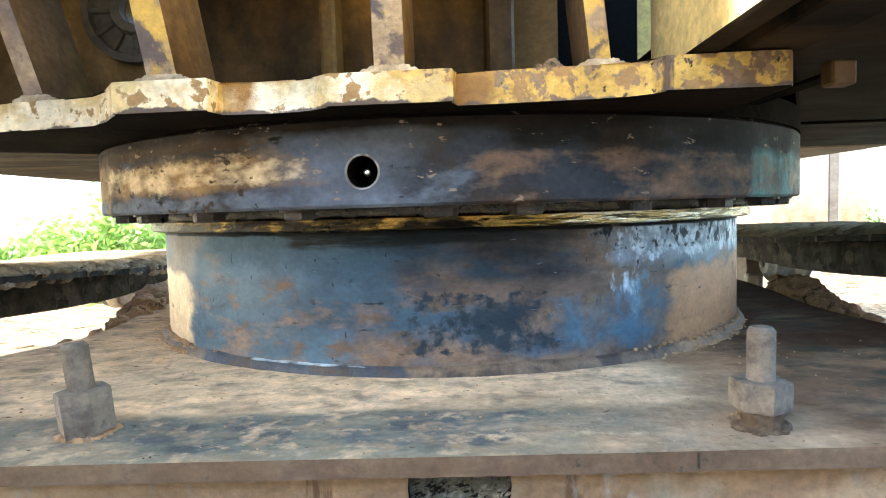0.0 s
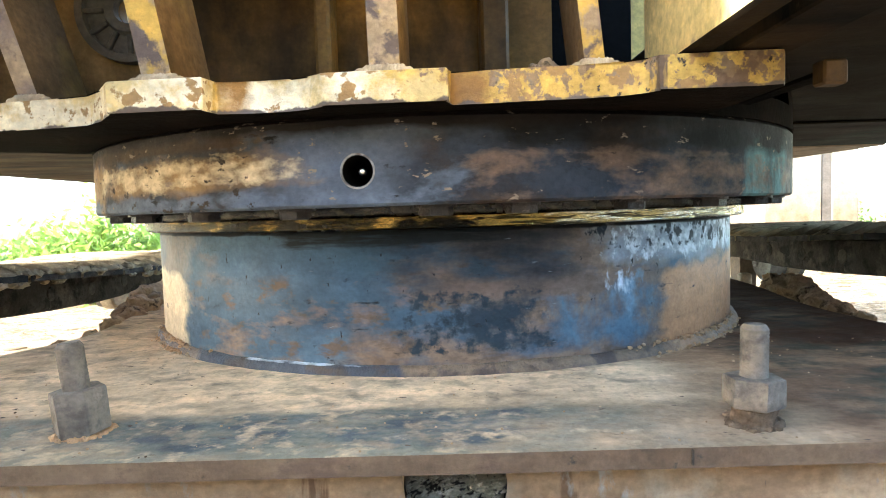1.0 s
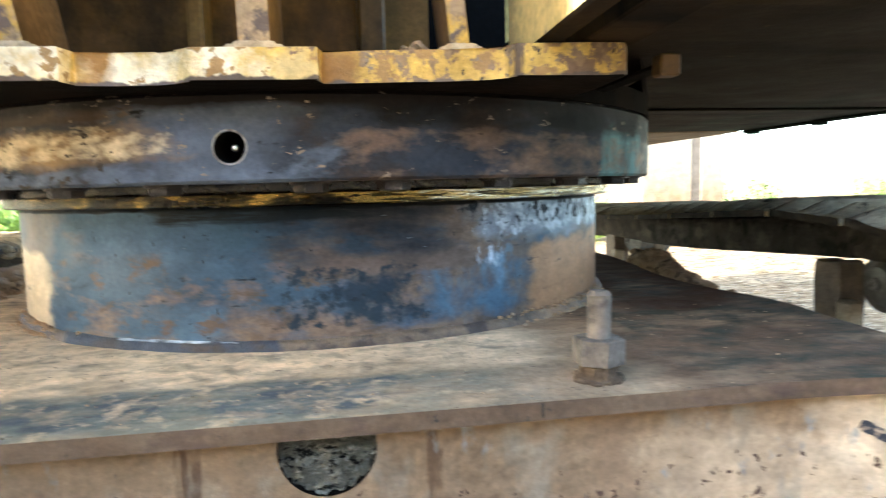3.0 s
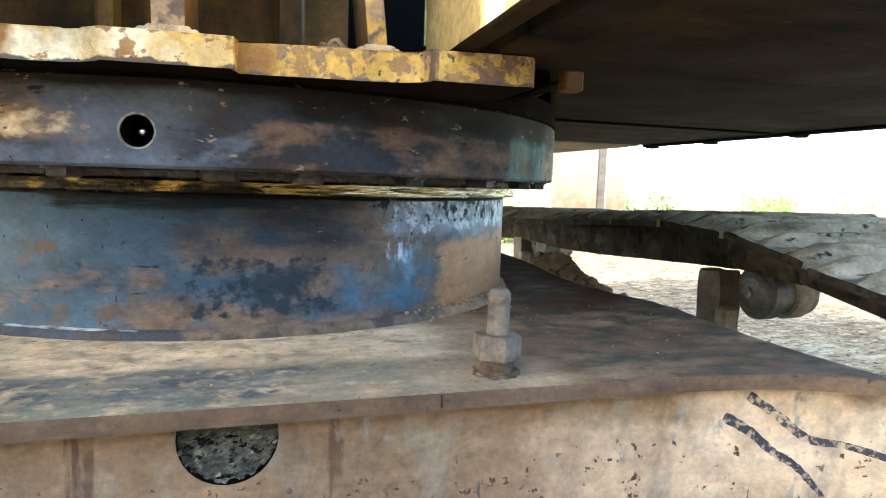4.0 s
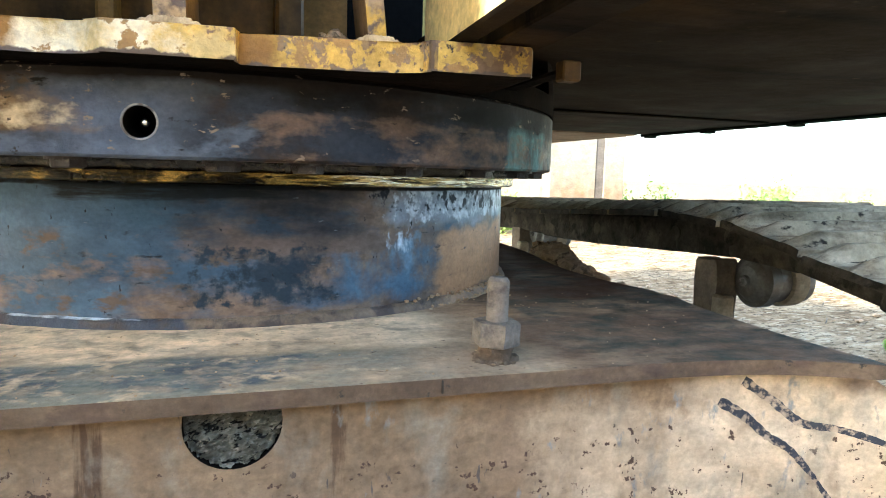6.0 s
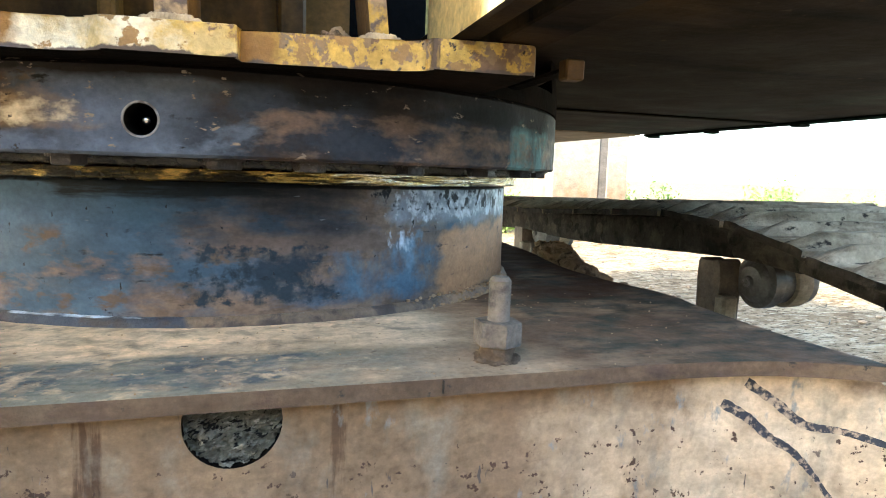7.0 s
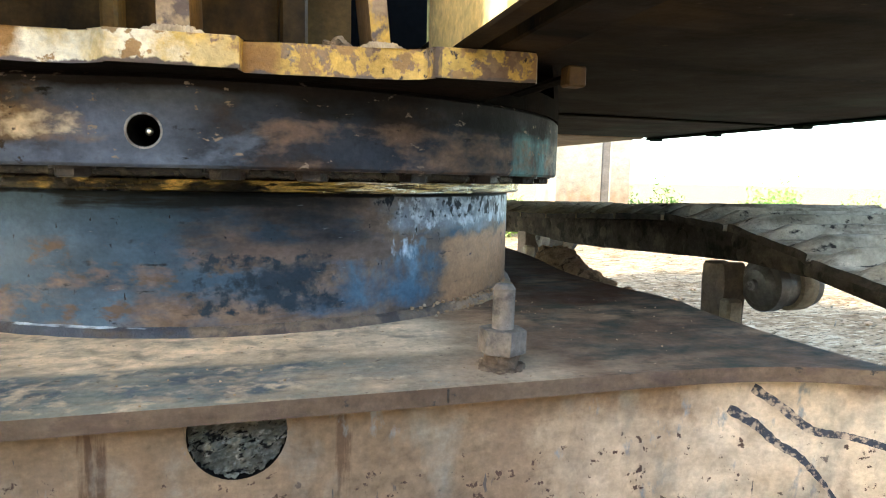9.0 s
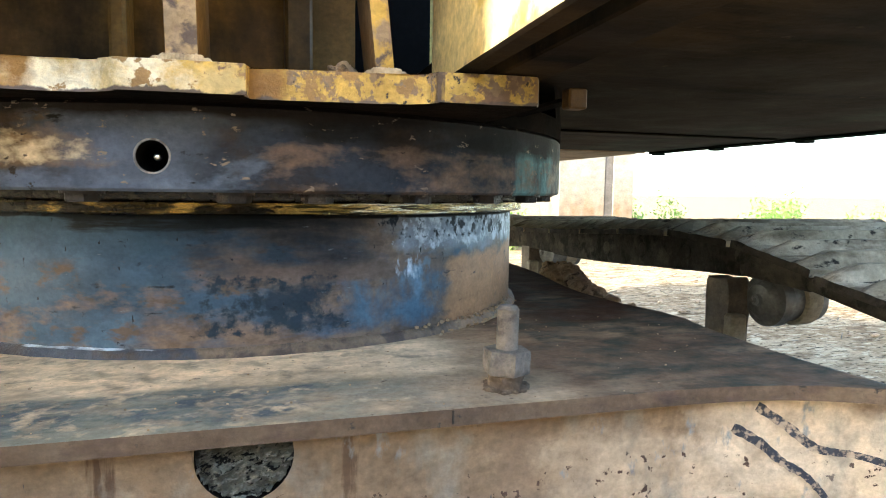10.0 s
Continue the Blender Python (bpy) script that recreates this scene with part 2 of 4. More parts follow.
M_yellow = surf("worn_yellow", (0.57, 0.375, 0.085), [
    # cream towards the left: worn paint with the brighter light mixed in
    ((0.62, 0.48, 0.22), 14.0, 0.40, 0.50, S1, 11, ('x', 0.20, -0.02)),
    ((0.82, 0.74, 0.54), 22.0, 0.42, 0.52, S1, 11, ('x', 0.08, -0.08)),
    ((0.19, 0.120, 0.075), 36.0, 0.53, 0.56, S1, 13, ('x', -0.45, 0.10)),
    ((0.26, 0.175, 0.10), 75.0, 0.55, 0.58, (1, 1, 0.8), 12, ('x', -0.30, 0.08)),
    ((0.33, 0.20, 0.075), 44.0, 0.56, 0.59, S1, 11, None),
    ((0.20, 0.160, 0.125), 40.0, 0.58, 0.62, S1, 12, ('x', -0.35, 0.05)),
    ((0.045, 0.034, 0.026), 90.0, 0.62, 0.65, S1, 9, ('x', -0.30, 0.10)),
    # rust-brown right end: the deck's shadow put into the paint
    ((0.15, 0.085, 0.035), 24.0, 0.42, 0.52, S1, 10, ('x', 0.262, 0.30)),
    # brown beside the two steps: shade of the recesses put into the paint
    ((0.27, 0.145, 0.040), 16.0, 0.34, 0.50, S1, 10, (('x', -0.213, -0.207), ('x', -0.145, -0.185))),
    ((0.27, 0.145, 0.040), 16.0, 0.34, 0.50, S1, 10, (('x', 0.008, 0.014), ('x', 0.085, 0.035))),
    ((0.11, 0.075, 0.05), 30.0, 0.36, 0.50, (2, 1, 0.5), 9, (('x', 0.186, 0.191), ('x', 0.203, 0.197))),
    ((0.12, 0.092, 0.075), 24.0, 0.45, 0.50, (1, 1, 0.6), 11, ('z', 1.100, 1.084))],
    rough=(0.42, 0.7), bump=0.35, bump_scale=80)
# amber paint darkened to stand for the deep shade behind the ribs
M_inner = surf("amber_paint_shade", (0.24, 0.130, 0.030), [
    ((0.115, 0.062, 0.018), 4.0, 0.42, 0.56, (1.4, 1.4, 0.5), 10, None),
    # paler left end: the light that reaches it is in the colour
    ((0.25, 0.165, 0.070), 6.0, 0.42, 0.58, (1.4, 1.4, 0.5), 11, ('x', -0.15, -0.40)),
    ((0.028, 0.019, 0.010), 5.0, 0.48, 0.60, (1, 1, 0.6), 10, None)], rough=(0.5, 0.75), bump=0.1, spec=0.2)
M_wallyellow = surf("sunlit_yellow_paint", (0.68, 0.51, 0.20), [
    # paler towards the front: sunlight on the plate put into the colour
    ((0.80, 0.66, 0.36), 4.0, 0.42, 0.6, S1, 5, ('y', -0.66, -0.78)),
    ((0.62, 0.42, 0.08), 14.0, 0.50, 0.55, S1, 9, ('y', -0.55, -0.68)),
    ((0.30, 0.20, 0.14), 10.0, 0.50, 0.56, S1, 7, ('z', 1.15, 1.11)),
    ((0.08, 0.06, 0.05), 30.0, 0.64, 0.68, S1, 6, ('z', 1.17, 1.11))], rough=(0.4, 0.6), bump=0.06)
M_rib = surf("worn_rib_edge", (0.42, 0.31, 0.19), [
    ((0.24, 0.18, 0.14), 12.0, 0.46, 0.54, S1, 9, None),
    ((0.55, 0.36, 0.08), 15.0, 0.53, 0.57, S1, 9, None),
    ((0.13, 0.10, 0.09), 18.0, 0.57, 0.61, S1, 9, None),
    ((0.62, 0.52, 0.38), 20.0, 0.54, 0.60, S1, 8, ('z', 1.16, 1.12))], rough=(0.45, 0.7), bump=0.3, bump_scale=80)
M_weld = surf("weld_bead", (0.42, 0.325, 0.205), [((0.58, 0.47, 0.31), 30.0, 0.5, 0.6, S1, 8, None)], bump=0.3, bump_scale=110)
M_weldark = surf("drum_weld", (0.20, 0.14, 0.09), [
    ((0.050, 0.058, 0.076), 12.0, 0.26, 0.36, S1, 9, (('x', 0.0, -0.06), ('x', -0.36, -0.31))),
    ((0.07, 0.052, 0.042), 24.0, 0.50, 0.58, S1, 10, None),
    ((0.42, 0.265, 0.145), 18.0, 0.34, 0.50, S1, 12, ('x', 0.16, 0.30)),
    # blue-white line on the left: the bead's glint put into the colour
    ((0.62, 0.68, 0.76), 44.0, 0.44, 0.56, (0.5, 0.5, 2.0), 10, (('x', -0.03, -0.10), ('x', -0.30, -0.24), ('z', 0.8065, 0.8095)))], rough=(0.28, 0.6), bump=0.7, bump_scale=90, spec=0.45)
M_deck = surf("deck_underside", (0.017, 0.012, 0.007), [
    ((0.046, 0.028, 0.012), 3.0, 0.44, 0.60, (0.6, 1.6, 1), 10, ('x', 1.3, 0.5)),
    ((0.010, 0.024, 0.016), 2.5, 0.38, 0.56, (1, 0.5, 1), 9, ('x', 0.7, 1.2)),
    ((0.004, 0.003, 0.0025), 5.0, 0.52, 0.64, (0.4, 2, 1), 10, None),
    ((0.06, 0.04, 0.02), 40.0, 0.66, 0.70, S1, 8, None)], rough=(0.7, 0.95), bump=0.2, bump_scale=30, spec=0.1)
M_grease = surf("grease", GREASE, [((0.05, 0.045, 0.03), 40.0, 0.5, 0.62, (1, 1, 2), 6, None)], rough=(0.15, 0.35), bump=0.5, bump_scale=60, spec=0.6)
M_gold = surf("greasy_brass", (0.36, 0.25, 0.075), [
    # pale gold and white streaks to the right: reflections put into the metal colour
    ((0.62, 0.50, 0.24), 14.0, 0.40, 0.5, (1, 1, 3), 9, ('x', 0.0, 0.14)),
    (GREASE, 16.0, 0.38, 0.46, (1, 1, 3), 11, ('x', 0.12, 0.0)),
    ((0.90, 0.85, 0.70), 36.0, 0.53, 0.62, (1, 1, 5), 10, ('x', -0.1, 0.12)),
    (GREASE, 30.0, 0.56, 0.60, (1, 1, 4), 11, None),
    ((0.05, 0.038, 0.014), 46.0, 0.50, 0.55, (0.35, 0.35, 7), 8, None),
    ((0.95, 0.92, 0.84), 40.0, 0.56, 0.60, (0.4, 0.4, 6), 8, ('x', -0.02, 0.14))], rough=(0.12, 0.32), metal=0.92, bump=0.6, bump_scale=70)
M_bolt = surf("dirty_bolt", (0.040, 0.031, 0.028), [(GREASE, 30.0, 0.5, 0.60, S1, 8, None), ((0.18, 0.15, 0.13), 60.0, 0.62, 0.68, S1, 6, None)], rough=(0.25, 0.5), bump=0.6, bump_scale=90)
M_stud = surf("dusty_stud", (0.165, 0.136, 0.108), [((0.23, 0.190, 0.150), 14.0, 0.48, 0.62, S1, 11, None), ((0.095, 0.082, 0.068), 30.0, 0.54, 0.62, S1, 11, None)], rough=(0.6, 0.9), bump=0.6, bump_scale=110, spec=0.2)
M_dust = surf("caked_dust", (0.54, 0.335, 0.18), [((0.50, 0.38, 0.25), 30.0, 0.48, 0.6, S1, 9, None), ((0.20, 0.14, 0.09), 50.0, 0.56, 0.64, S1, 8, None)], rough=(0.9, 1.0), bump=0.9, bump_scale=90, spec=0.05)
M_crust = surf("dark_crumbly_dirt", (0.15, 0.105, 0.07), [((0.24, 0.17, 0.11), 40.0, 0.5, 0.62, S1, 9, None)], rough=(0.9, 1.0), bump=1.0, bump_scale=80, spec=0.05)
M_mud = surf("dry_mud", (0.40, 0.265, 0.150), [((0.50, 0.36, 0.22), 20.0, 0.48, 0.62, S1, 9, None), ((0.09, 0.062, 0.04), 40.0, 0.55, 0.66, S1, 8, None)], rough=(0.9, 1.0), bump=1.0, bump_scale=60, spec=0.1)
M_hole_mud = surf("caked_mud", (0.34, 0.305, 0.225), [((0.60, 0.55, 0.43), 120.0, 0.52, 0.60, (0.7, 1, 1.2), 12, None), ((0.022, 0.020, 0.016), 110.0, 0.55, 0.59, (0.7, 1, 1.3), 12, None)], rough=(0.6, 0.9), bump=1.0, bump_scale=140, spec=0.15)
M_shoe = surf("muddy_track_steel", (0.35, 0.285, 0.185), [
    ((0.45, 0.37, 0.25), 9.0, 0.46, 0.58, (0.5, 1.6, 1), 10, None),
    ((0.17, 0.132, 0.082), 18.0, 0.50, 0.62, (0.4, 2.4, 1), 12, None),
    ((0.045, 0.037, 0.027), 40.0, 0.60, 0.66, (0.6, 1.6, 1), 9, None)], rough=(0.9, 1.0), bump=1.0, bump_scale=40, spec=0.03)
M_link = surf("track_chain", (0.034, 0.029, 0.023), [((0.075, 0.062, 0.048), 14.0, 0.50, 0.62, S1, 10, None), ((0.012, 0.011, 0.009), 20.0, 0.52, 0.60, S1, 10, None)], rough=(0.75, 0.95), bump=0.8, bump_scale=45, spec=0.15)
M_roller = surf("roller_steel", (0.20, 0.195, 0.185), [((0.10, 0.09, 0.08), 10.0, 0.48, 0.6, S1, 6, None)], rough=(0.35, 0.55), metal=0.4, bump=0.1)
M_rollermud = surf("roller_mud_band", (0.36, 0.30, 0.21), [((0.25, 0.2, 0.14), 16.0, 0.5, 0.62, S1, 5, None)], bump=0.4)
M_bracket = surf("bracket_steel", (0.17, 0.13, 0.095), [((0.26, 0.2, 0.14), 12.0, 0.5, 0.62, S1, 6, None)], bump=0.4)
M_ground = surf("dry_ground", (0.28, 0.185, 0.100), [
    ((0.40, 0.285, 0.165), 2.2, 0.42, 0.60, (0.8, 1.3, 1), 11, None),
    ((0.17, 0.108, 0.058), 5.0, 0.50, 0.62, (0.8, 1.5, 1), 13, None),
    ((0.48, 0.36, 0.22), 12.0, 0.53, 0.64, (0.8, 1.5, 1), 13, None),
    ((0.06, 0.042, 0.025), 26.0, 0.56, 0.63, (0.7, 1.6, 1), 13, None)], rough=(0.95, 1.0), bump=1.0, bump_scale=26, spec=0.0)
M_straw = surf("straw", (0.20, 0.145, 0.085), [((0.09, 0.068, 0.042), 8.0, 0.5, 0.6, S1, 3, None)], bump=0, spec=0.05)
M_concrete = surf("cream_concrete", (0.215, 0.180, 0.128), [((0.25, 0.222, 0.175), 1.4, 0.42, 0.6, S1, 8, ('z', 0.8, 1.3)), ((0.19, 0.105, 0.045), 2.6, 0.26, 0.6, (2, 2, 0.5), 9, ('z', 1.35, 0.75))], bump=0.15)
# darker copy of the concrete, standing for the shade of the recess
M_shade_conc = surf("shaded_concrete", (0.105, 0.085, 0.065), [((0.09, 0.07, 0.05), 3.0, 0.45, 0.6, S1, 5, None)], bump=0.1)
M_leaf = surf("leaf", (0.14, 0.23, 0.045), [((0.22, 0.31, 0.07), 3.0, 0.45, 0.6, S1, 3, None)], rough=(0.4, 0.6), bump=0)
nt = M_leaf.node_tree
trans, both = nt.nodes.new("ShaderNodeBsdfTranslucent"), nt.nodes.new("ShaderNodeMixShader")
trans.inputs[0].default_value = (0.38, 0.50, 0.10, 1)
nt.links.new(nt.nodes["Principled BSDF"].outputs[0], both.inputs[1])
nt.links.new(trans.outputs[0], both.inputs[2])
nt.links.new(both.outputs[0], nt.nodes["Material Output"].inputs[0])
M_stem = surf("stem", (0.16, 0.12, 0.07), bump=0.2)
M_cast = surf("cast_iron", (0.085, 0.076, 0.062), [((0.13, 0.112, 0.085), 18.0, 0.5, 0.62, S1, 5, None)], bump=0.2)
M_ball = surf("polished_ball", (0.9, 0.9, 0.9), metal=1.0, rough=(0.25, 0.4), bump=0)
# near-black that stands for shade in the port and behind the side plate
M_black_shade = surf("hole_shade", (0.005, 0.0045, 0.004), rough=(0.8, 0.9), bump=0, spec=0.05)
# black grime that also stands for shade in the bore and under the flange
M_grime_shade = surf("black_grime_shade", (0.006, 0.005, 0.004), [((0.016, 0.011, 0.008), 6.0, 0.5, 0.62, S1, 9, None)], rough=(0.8, 0.95), bump=0.4, spec=0.03)
M_rim = surf("bare_steel_rim", (0.30, 0.29, 0.28), [((0.14, 0.12, 0.11), 60.0, 0.52, 0.6, S1, 8, None)], rough=(0.4, 0.6), bump=0.3)
# darker copy of the rib steel, for its shaded sides
M_ribside_shade = surf("rib_side_shade", (0.17, 0.105, 0.05), [((0.09, 0.055, 0.026), 7.0, 0.46, 0.58, S1, 10, None), ((0.24, 0.15, 0.05), 9.0, 0.55, 0.64, S1, 9, None)], bump=0.2, spec=0.15)
M_blocker_wall = surf("blocker_wall", (0.20, 0.165, 0.125), [((0.13, 0.11, 0.085), 0.7, 0.45, 0.6, S1, 6, None)], bump=0.1)
M_stub = surf("rusty_yellow_shade", (0.13, 0.070, 0.018), [((0.10, 0.055, 0.025), 30.0, 0.46, 0.56, S1, 10, None)], rough=(0.5, 0.8), bump=0.3)
M_tanpaint = surf("tan_paint", (0.34, 0.24, 0.15), [((0.24, 0.16, 0.09), 5.0, 0.45, 0.6, S1, 8, None)], rough=(0.6, 0.9), bump=0.1)
M_blocker = surf("blocker_panel", (0.55, 0.37, 0.09), [((0.4, 0.27, 0.1), 3.0, 0.5, 0.65, S1, 5, None)], rough=(0.4, 0.6), bump=0.05)

# ---- building helpers ----


def thing(name, base, label, category, group="", kind=""):
    ob = new(name)
    ob.empty_display_size = 0.1
    ob.location = base
    return tagged(ob, label, category, group, kind)


def inverse_of(parent):
    return Matrix.Translation(-parent.location) if parent.type == 'EMPTY' else Matrix.Identity(4)


def mesh_of(name, bm, material, smooth=None):
    bmesh.ops.recalc_face_normals(bm, faces=bm.faces[:])
    me = bpy.data.meshes.new(name)
    bm.to_mesh(me)
    bm.free()
    for mt in (material if isinstance(material, (list, tuple)) else [material]):
        me.materials.append(mt)
    if smooth is not None:
        me.polygons.foreach_set("use_smooth", [True] * len(me.polygons))
        me.set_sharp_from_angle(angle=radians(smooth))
    return me


def part(name, bm, material, parent=None, label="", smooth=None, m=None):
    me = bm if isinstance(bm, bpy.types.Mesh) else mesh_of(name, bm, material, smooth)
    ob = new(name, me)
    if parent is not None:
        ob.parent = parent
        ob.matrix_parent_inverse = inverse_of(parent)
    if m is not None:
        ob.matrix_basis = m
    return tagged(ob, label)


def box(bm, lo, hi, bevel=0.0, m=None, seg=1):
    r = bmesh.ops.create_cube(bm, size=1)
    vs = r["verts"]
    for v in vs:
        v.co = Vector([lo[i] + (v.co[i] + 0.5) * (hi[i] - lo[i]) for i in range(3)])
    if bevel:
        es = list({e for v in vs for e in v.link_edges})
        out = bmesh.ops.bevel(bm, geom=es, offset=bevel, segments=seg, affect='EDGES', profile=0.5)
        vs = list({v for f in out["faces"] for v in f.verts} | {v for v in vs if v.is_valid})
    if m is not None:
        bmesh.ops.transform(bm, matrix=m, verts=vs)
    return vs


def lathe(bm, profile, n=64, a0=0.0, a1=2 * math.pi, centre=(0, 0), closed=False, m=None):
    """Turns (radius, z) pairs about the upright axis through centre; angles run from -y towards +x."""
    full = abs(a1 - a0) > 6.28
    rings = []
    for i in range(n if full else n + 1):
        a = a0 + (a1 - a0) * i / n
        s, c = math.sin(a), -math.cos(a)
        rings.append([bm.verts.new((centre[0] + r * s, centre[1] + r * c, z)) for r, z in profile])
    k = len(profile)
    for i in range(len(rings) if full else len(rings) - 1):
        p, q = rings[i], rings[(i + 1) % len(rings)]
        for j in range(k if closed else k - 1):
            bm.faces.new((p[j], q[j], q[(j + 1) % k], p[(j + 1) % k]))
    vs = [v for r in rings for v in r]
    if m is not None:
        bmesh.ops.transform(bm, matrix=m, verts=vs)
    return vs


def slab(bm, outline, z0, z1, bevel=0.0, seg=1):
    """An outline of (x, y) raised from z0 to z1."""
    lo = [bm.verts.new((x, y, z0)) for x, y in outline]
    hi = [bm.verts.new((x, y, z1)) for x, y in outline]
    n = len(outline)
    faces = [bm.faces.new(lo[::-1]), bm.faces.new(hi)]
    for i in range(n):
        faces.append(bm.faces.new((lo[i], lo[(i + 1) % n], hi[(i + 1) % n], hi[i])))
    if bevel:
        es = [e for f in faces[:2] for e in f.edges]
        bmesh.ops.bevel(bm, geom=es, offset=bevel, segments=seg, affect='EDGES', profile=0.5)
    return lo + hi


def smoothline(points, steps=6):
    """A Catmull-Rom line through the points."""
    out = []
    p = [points[0], *points, points[-1]]
    for i in range(1, len(p) - 2):
        for s in range(steps):
            t = s / steps
            out.append(tuple(0.5 * (2 * p[i][k] + (p[i + 1][k] - p[i - 1][k]) * t + (2 * p[i - 1][k] - 5 * p[i][k] + 4 * p[i + 1][k] - p[i + 2][k]) * t * t
                             + (3 * p[i][k] - p[i - 1][k] - 3 * p[i + 1][k] + p[i + 2][k]) * t ** 3) for k in range(len(p[i]))))
    out.append(tuple(points[-1]))
    return out


def clod(bm, centre, size, seed, cuts=3, rough=0.35):
    """A lump of earth."""
    vs = bmesh.ops.create_icosphere(bm, subdivisions=cuts, radius=1)["verts"]
    for v in vs:
        k = 1 + rough * noise.fractal(v.co * 1.7 + Vector((seed * 3.1, seed, 0)), 0.9, 2.0, 4)
        v.co = Vector([centre[i] + v.co[i] * k * size[i] for i in range(3)])
    return vs


def holed(bm, f, u0, u1, v0, v1, cu, cv, ru, rv, depth, n=28, back=True):
    """A sheet over a rectangle of (u, v) with a round hole and the hole's bore; f gives the place of (u, v, depth)."""
    corners = [math.atan2(v - cv, u - cu) % (2 * math.pi) for u in (u0, u1) for v in (v0, v1)]
    angles = sorted({round(a, 5) for a in corners + [2 * math.pi * i / n for i in range(n)]})
    rim, hole, bore = [], [], []
    for a in angles:
        c, s = math.cos(a), math.sin(a)
        k = min((u1 - cu) / c if c > 1e-9 else (u0 - cu) / c if c < -1e-9 else 1e9, (v1 - cv) / s if s > 1e-9 else (v0 - cv) / s if s < -1e-9 else 1e9)
        rim.append(bm.verts.new(f(cu + k * c, cv + k * s, 0)))
        hole.append(bm.verts.new(f(cu + ru * c, cv + rv * s, 0)))
        bore.append(bm.verts.new(f(cu + ru * c, cv + rv * s, depth)))
    k = len(angles)
    for i in range(k):
        j = (i + 1) % k
        bm.faces.new((rim[i], rim[j], hole[j], hole[i]))
        bm.faces.new((hole[i], hole[j], bore[j], bore[i]))


# ---- ground and distance ----
bm = bmesh.new()
steps = [-400, -120, -40, -18, -10] + [-7 + 0.25 * i for i in range(57)] + [8, 9, 10, 12, 15, 20, 30, 60, 150, 400]
grid = []
for x in steps:
    row = []
    for y in steps:
        near = max(0.0, 1 - math.hypot(x, y) / 30)
        z = near * 0.045 * noise.fractal(Vector((x * 0.9, y * 0.9, 0.3)), 0.9, 2.0, 5) - 0.02
        row.append(bm.verts.new((x, y, z)))
    grid.append(row)
for i in range(len(steps) - 1):
    for j in range(len(steps) - 1):
        bm.faces.new((grid[i][j], grid[i + 1][j], grid[i + 1][j + 1], grid[i][j + 1]))
ground = part("ground", bm, M_ground, smooth=60)
tagged(ground, "pale dry earth strewn with straw and crumbs", "ground", kind="structure")

# straw and clods lying on the ground
rnd = random.Random(5)
bm = bmesh.new()
for i in range(1500):
    x, y = rnd.uniform(1.5, 8.5), rnd.uniform(-0.5, 9.5)
    if i % 4 == 0:
        x = -x
    a, ln, w = rnd.uniform(-0.7, 0.7) + (1.4 if rnd.random() < 0.25 else 0), rnd.uniform(0.02, 0.11), rnd.uniform(0.002, 0.005)
    c, s, z = math.cos(a), math.sin(a), rnd.uniform(0.0, 0.03)
    pts = [(-ln, -w, 0), (ln, -w, 0.02 * rnd.random()), (ln, w, 0.02 * rnd.random()), (-ln, w, 0), (0, 0, 0.004 + w)]
    v = [bm.verts.new((x + c * p - s * q, y + s * p + c * q, z + r)) for p, q, r in pts]
    for k in range(4):
        bm.faces.new((v[k], v[(k + 1) % 4], v[4]))
    bm.faces.new(v[:4][::-1])
tagged(part("straw", bm, M_straw), "dry straw scattered over the ground", "straw", kind="stuff")
bm = bmesh.new()
for i in range(420):
    x, y, r = rnd.uniform(1.6, 7.5), rnd.uniform(0.0, 8.5), 0.004 + 0.022 * rnd.random() ** 2.5
    clod(bm, (x, y, r * 0.2), (r * 1.6, r, r * 0.6), i, cuts=1)
tagged(part("earth_clods", bm, M_mud), "small dry clods of earth", "clods", kind="stuff")

# plain unseen wall added behind the camera to block low front light
bm = bmesh.new()
box(bm, (-9.0, -6.3, -0.1), (9.0, -6.0, 3.2), 0.02)
tagged(part("wall_south", bm, M_blocker_wall), "plain brown unseen wall added to block low front light", "wall", kind="structure")

# ---- cream pillar far behind ----
pillar = thing("concrete_pillar", (5.0, 8.0, 0), "cream concrete pillar with a grey recess, its shade painted on", "pillar")
bm = bmesh.new()
box(bm, (4.45, 7.8, -0.1), (5.27, 8.5, 3.2), 0.02)
part("shaft", bm, M_concrete, pillar)
bm = bmesh.new()
box(bm, (5.268, 7.812, -0.1), (5.402, 8.45, 3.2))
part("recess", bm, M_shade_conc, pillar, "grey concrete strip with recess shade painted on")
bm = bmesh.new()
box(bm, (5.40, 7.8, -0.1), (5.78, 8.5, 3.2), 0.02)
part("side_pier", bm, M_concrete, pillar)

# ---- carbody: plate, pedestal, front wall ----
ZP = 0.80
carbody = thing("undercarriage_body", (0, 0, 0.4), "dusty rust-brown crawler carbody with blue-grey worn pedestal", "undercarriage")
right = smoothline([(0.66, -0.79), (0.648, -0.66), (0.655, -0.50), (0.672, -0.38), (0.645, -0.27), (0.632, -0.15), (0.64, -0.03), (0.672, 0.17), (0.685, 0.38), (0.70, 0.75)], 4)
left = smoothline([(-0.70, 0.75), (-0.66, 0.30), (-0.622, 0.12), (-0.60, -0.03), (-0.582, -0.17), (-0.60, -0.26), (-0.64, -0.36), (-0.66, -0.55), (-0.68, -0.79)], 4)
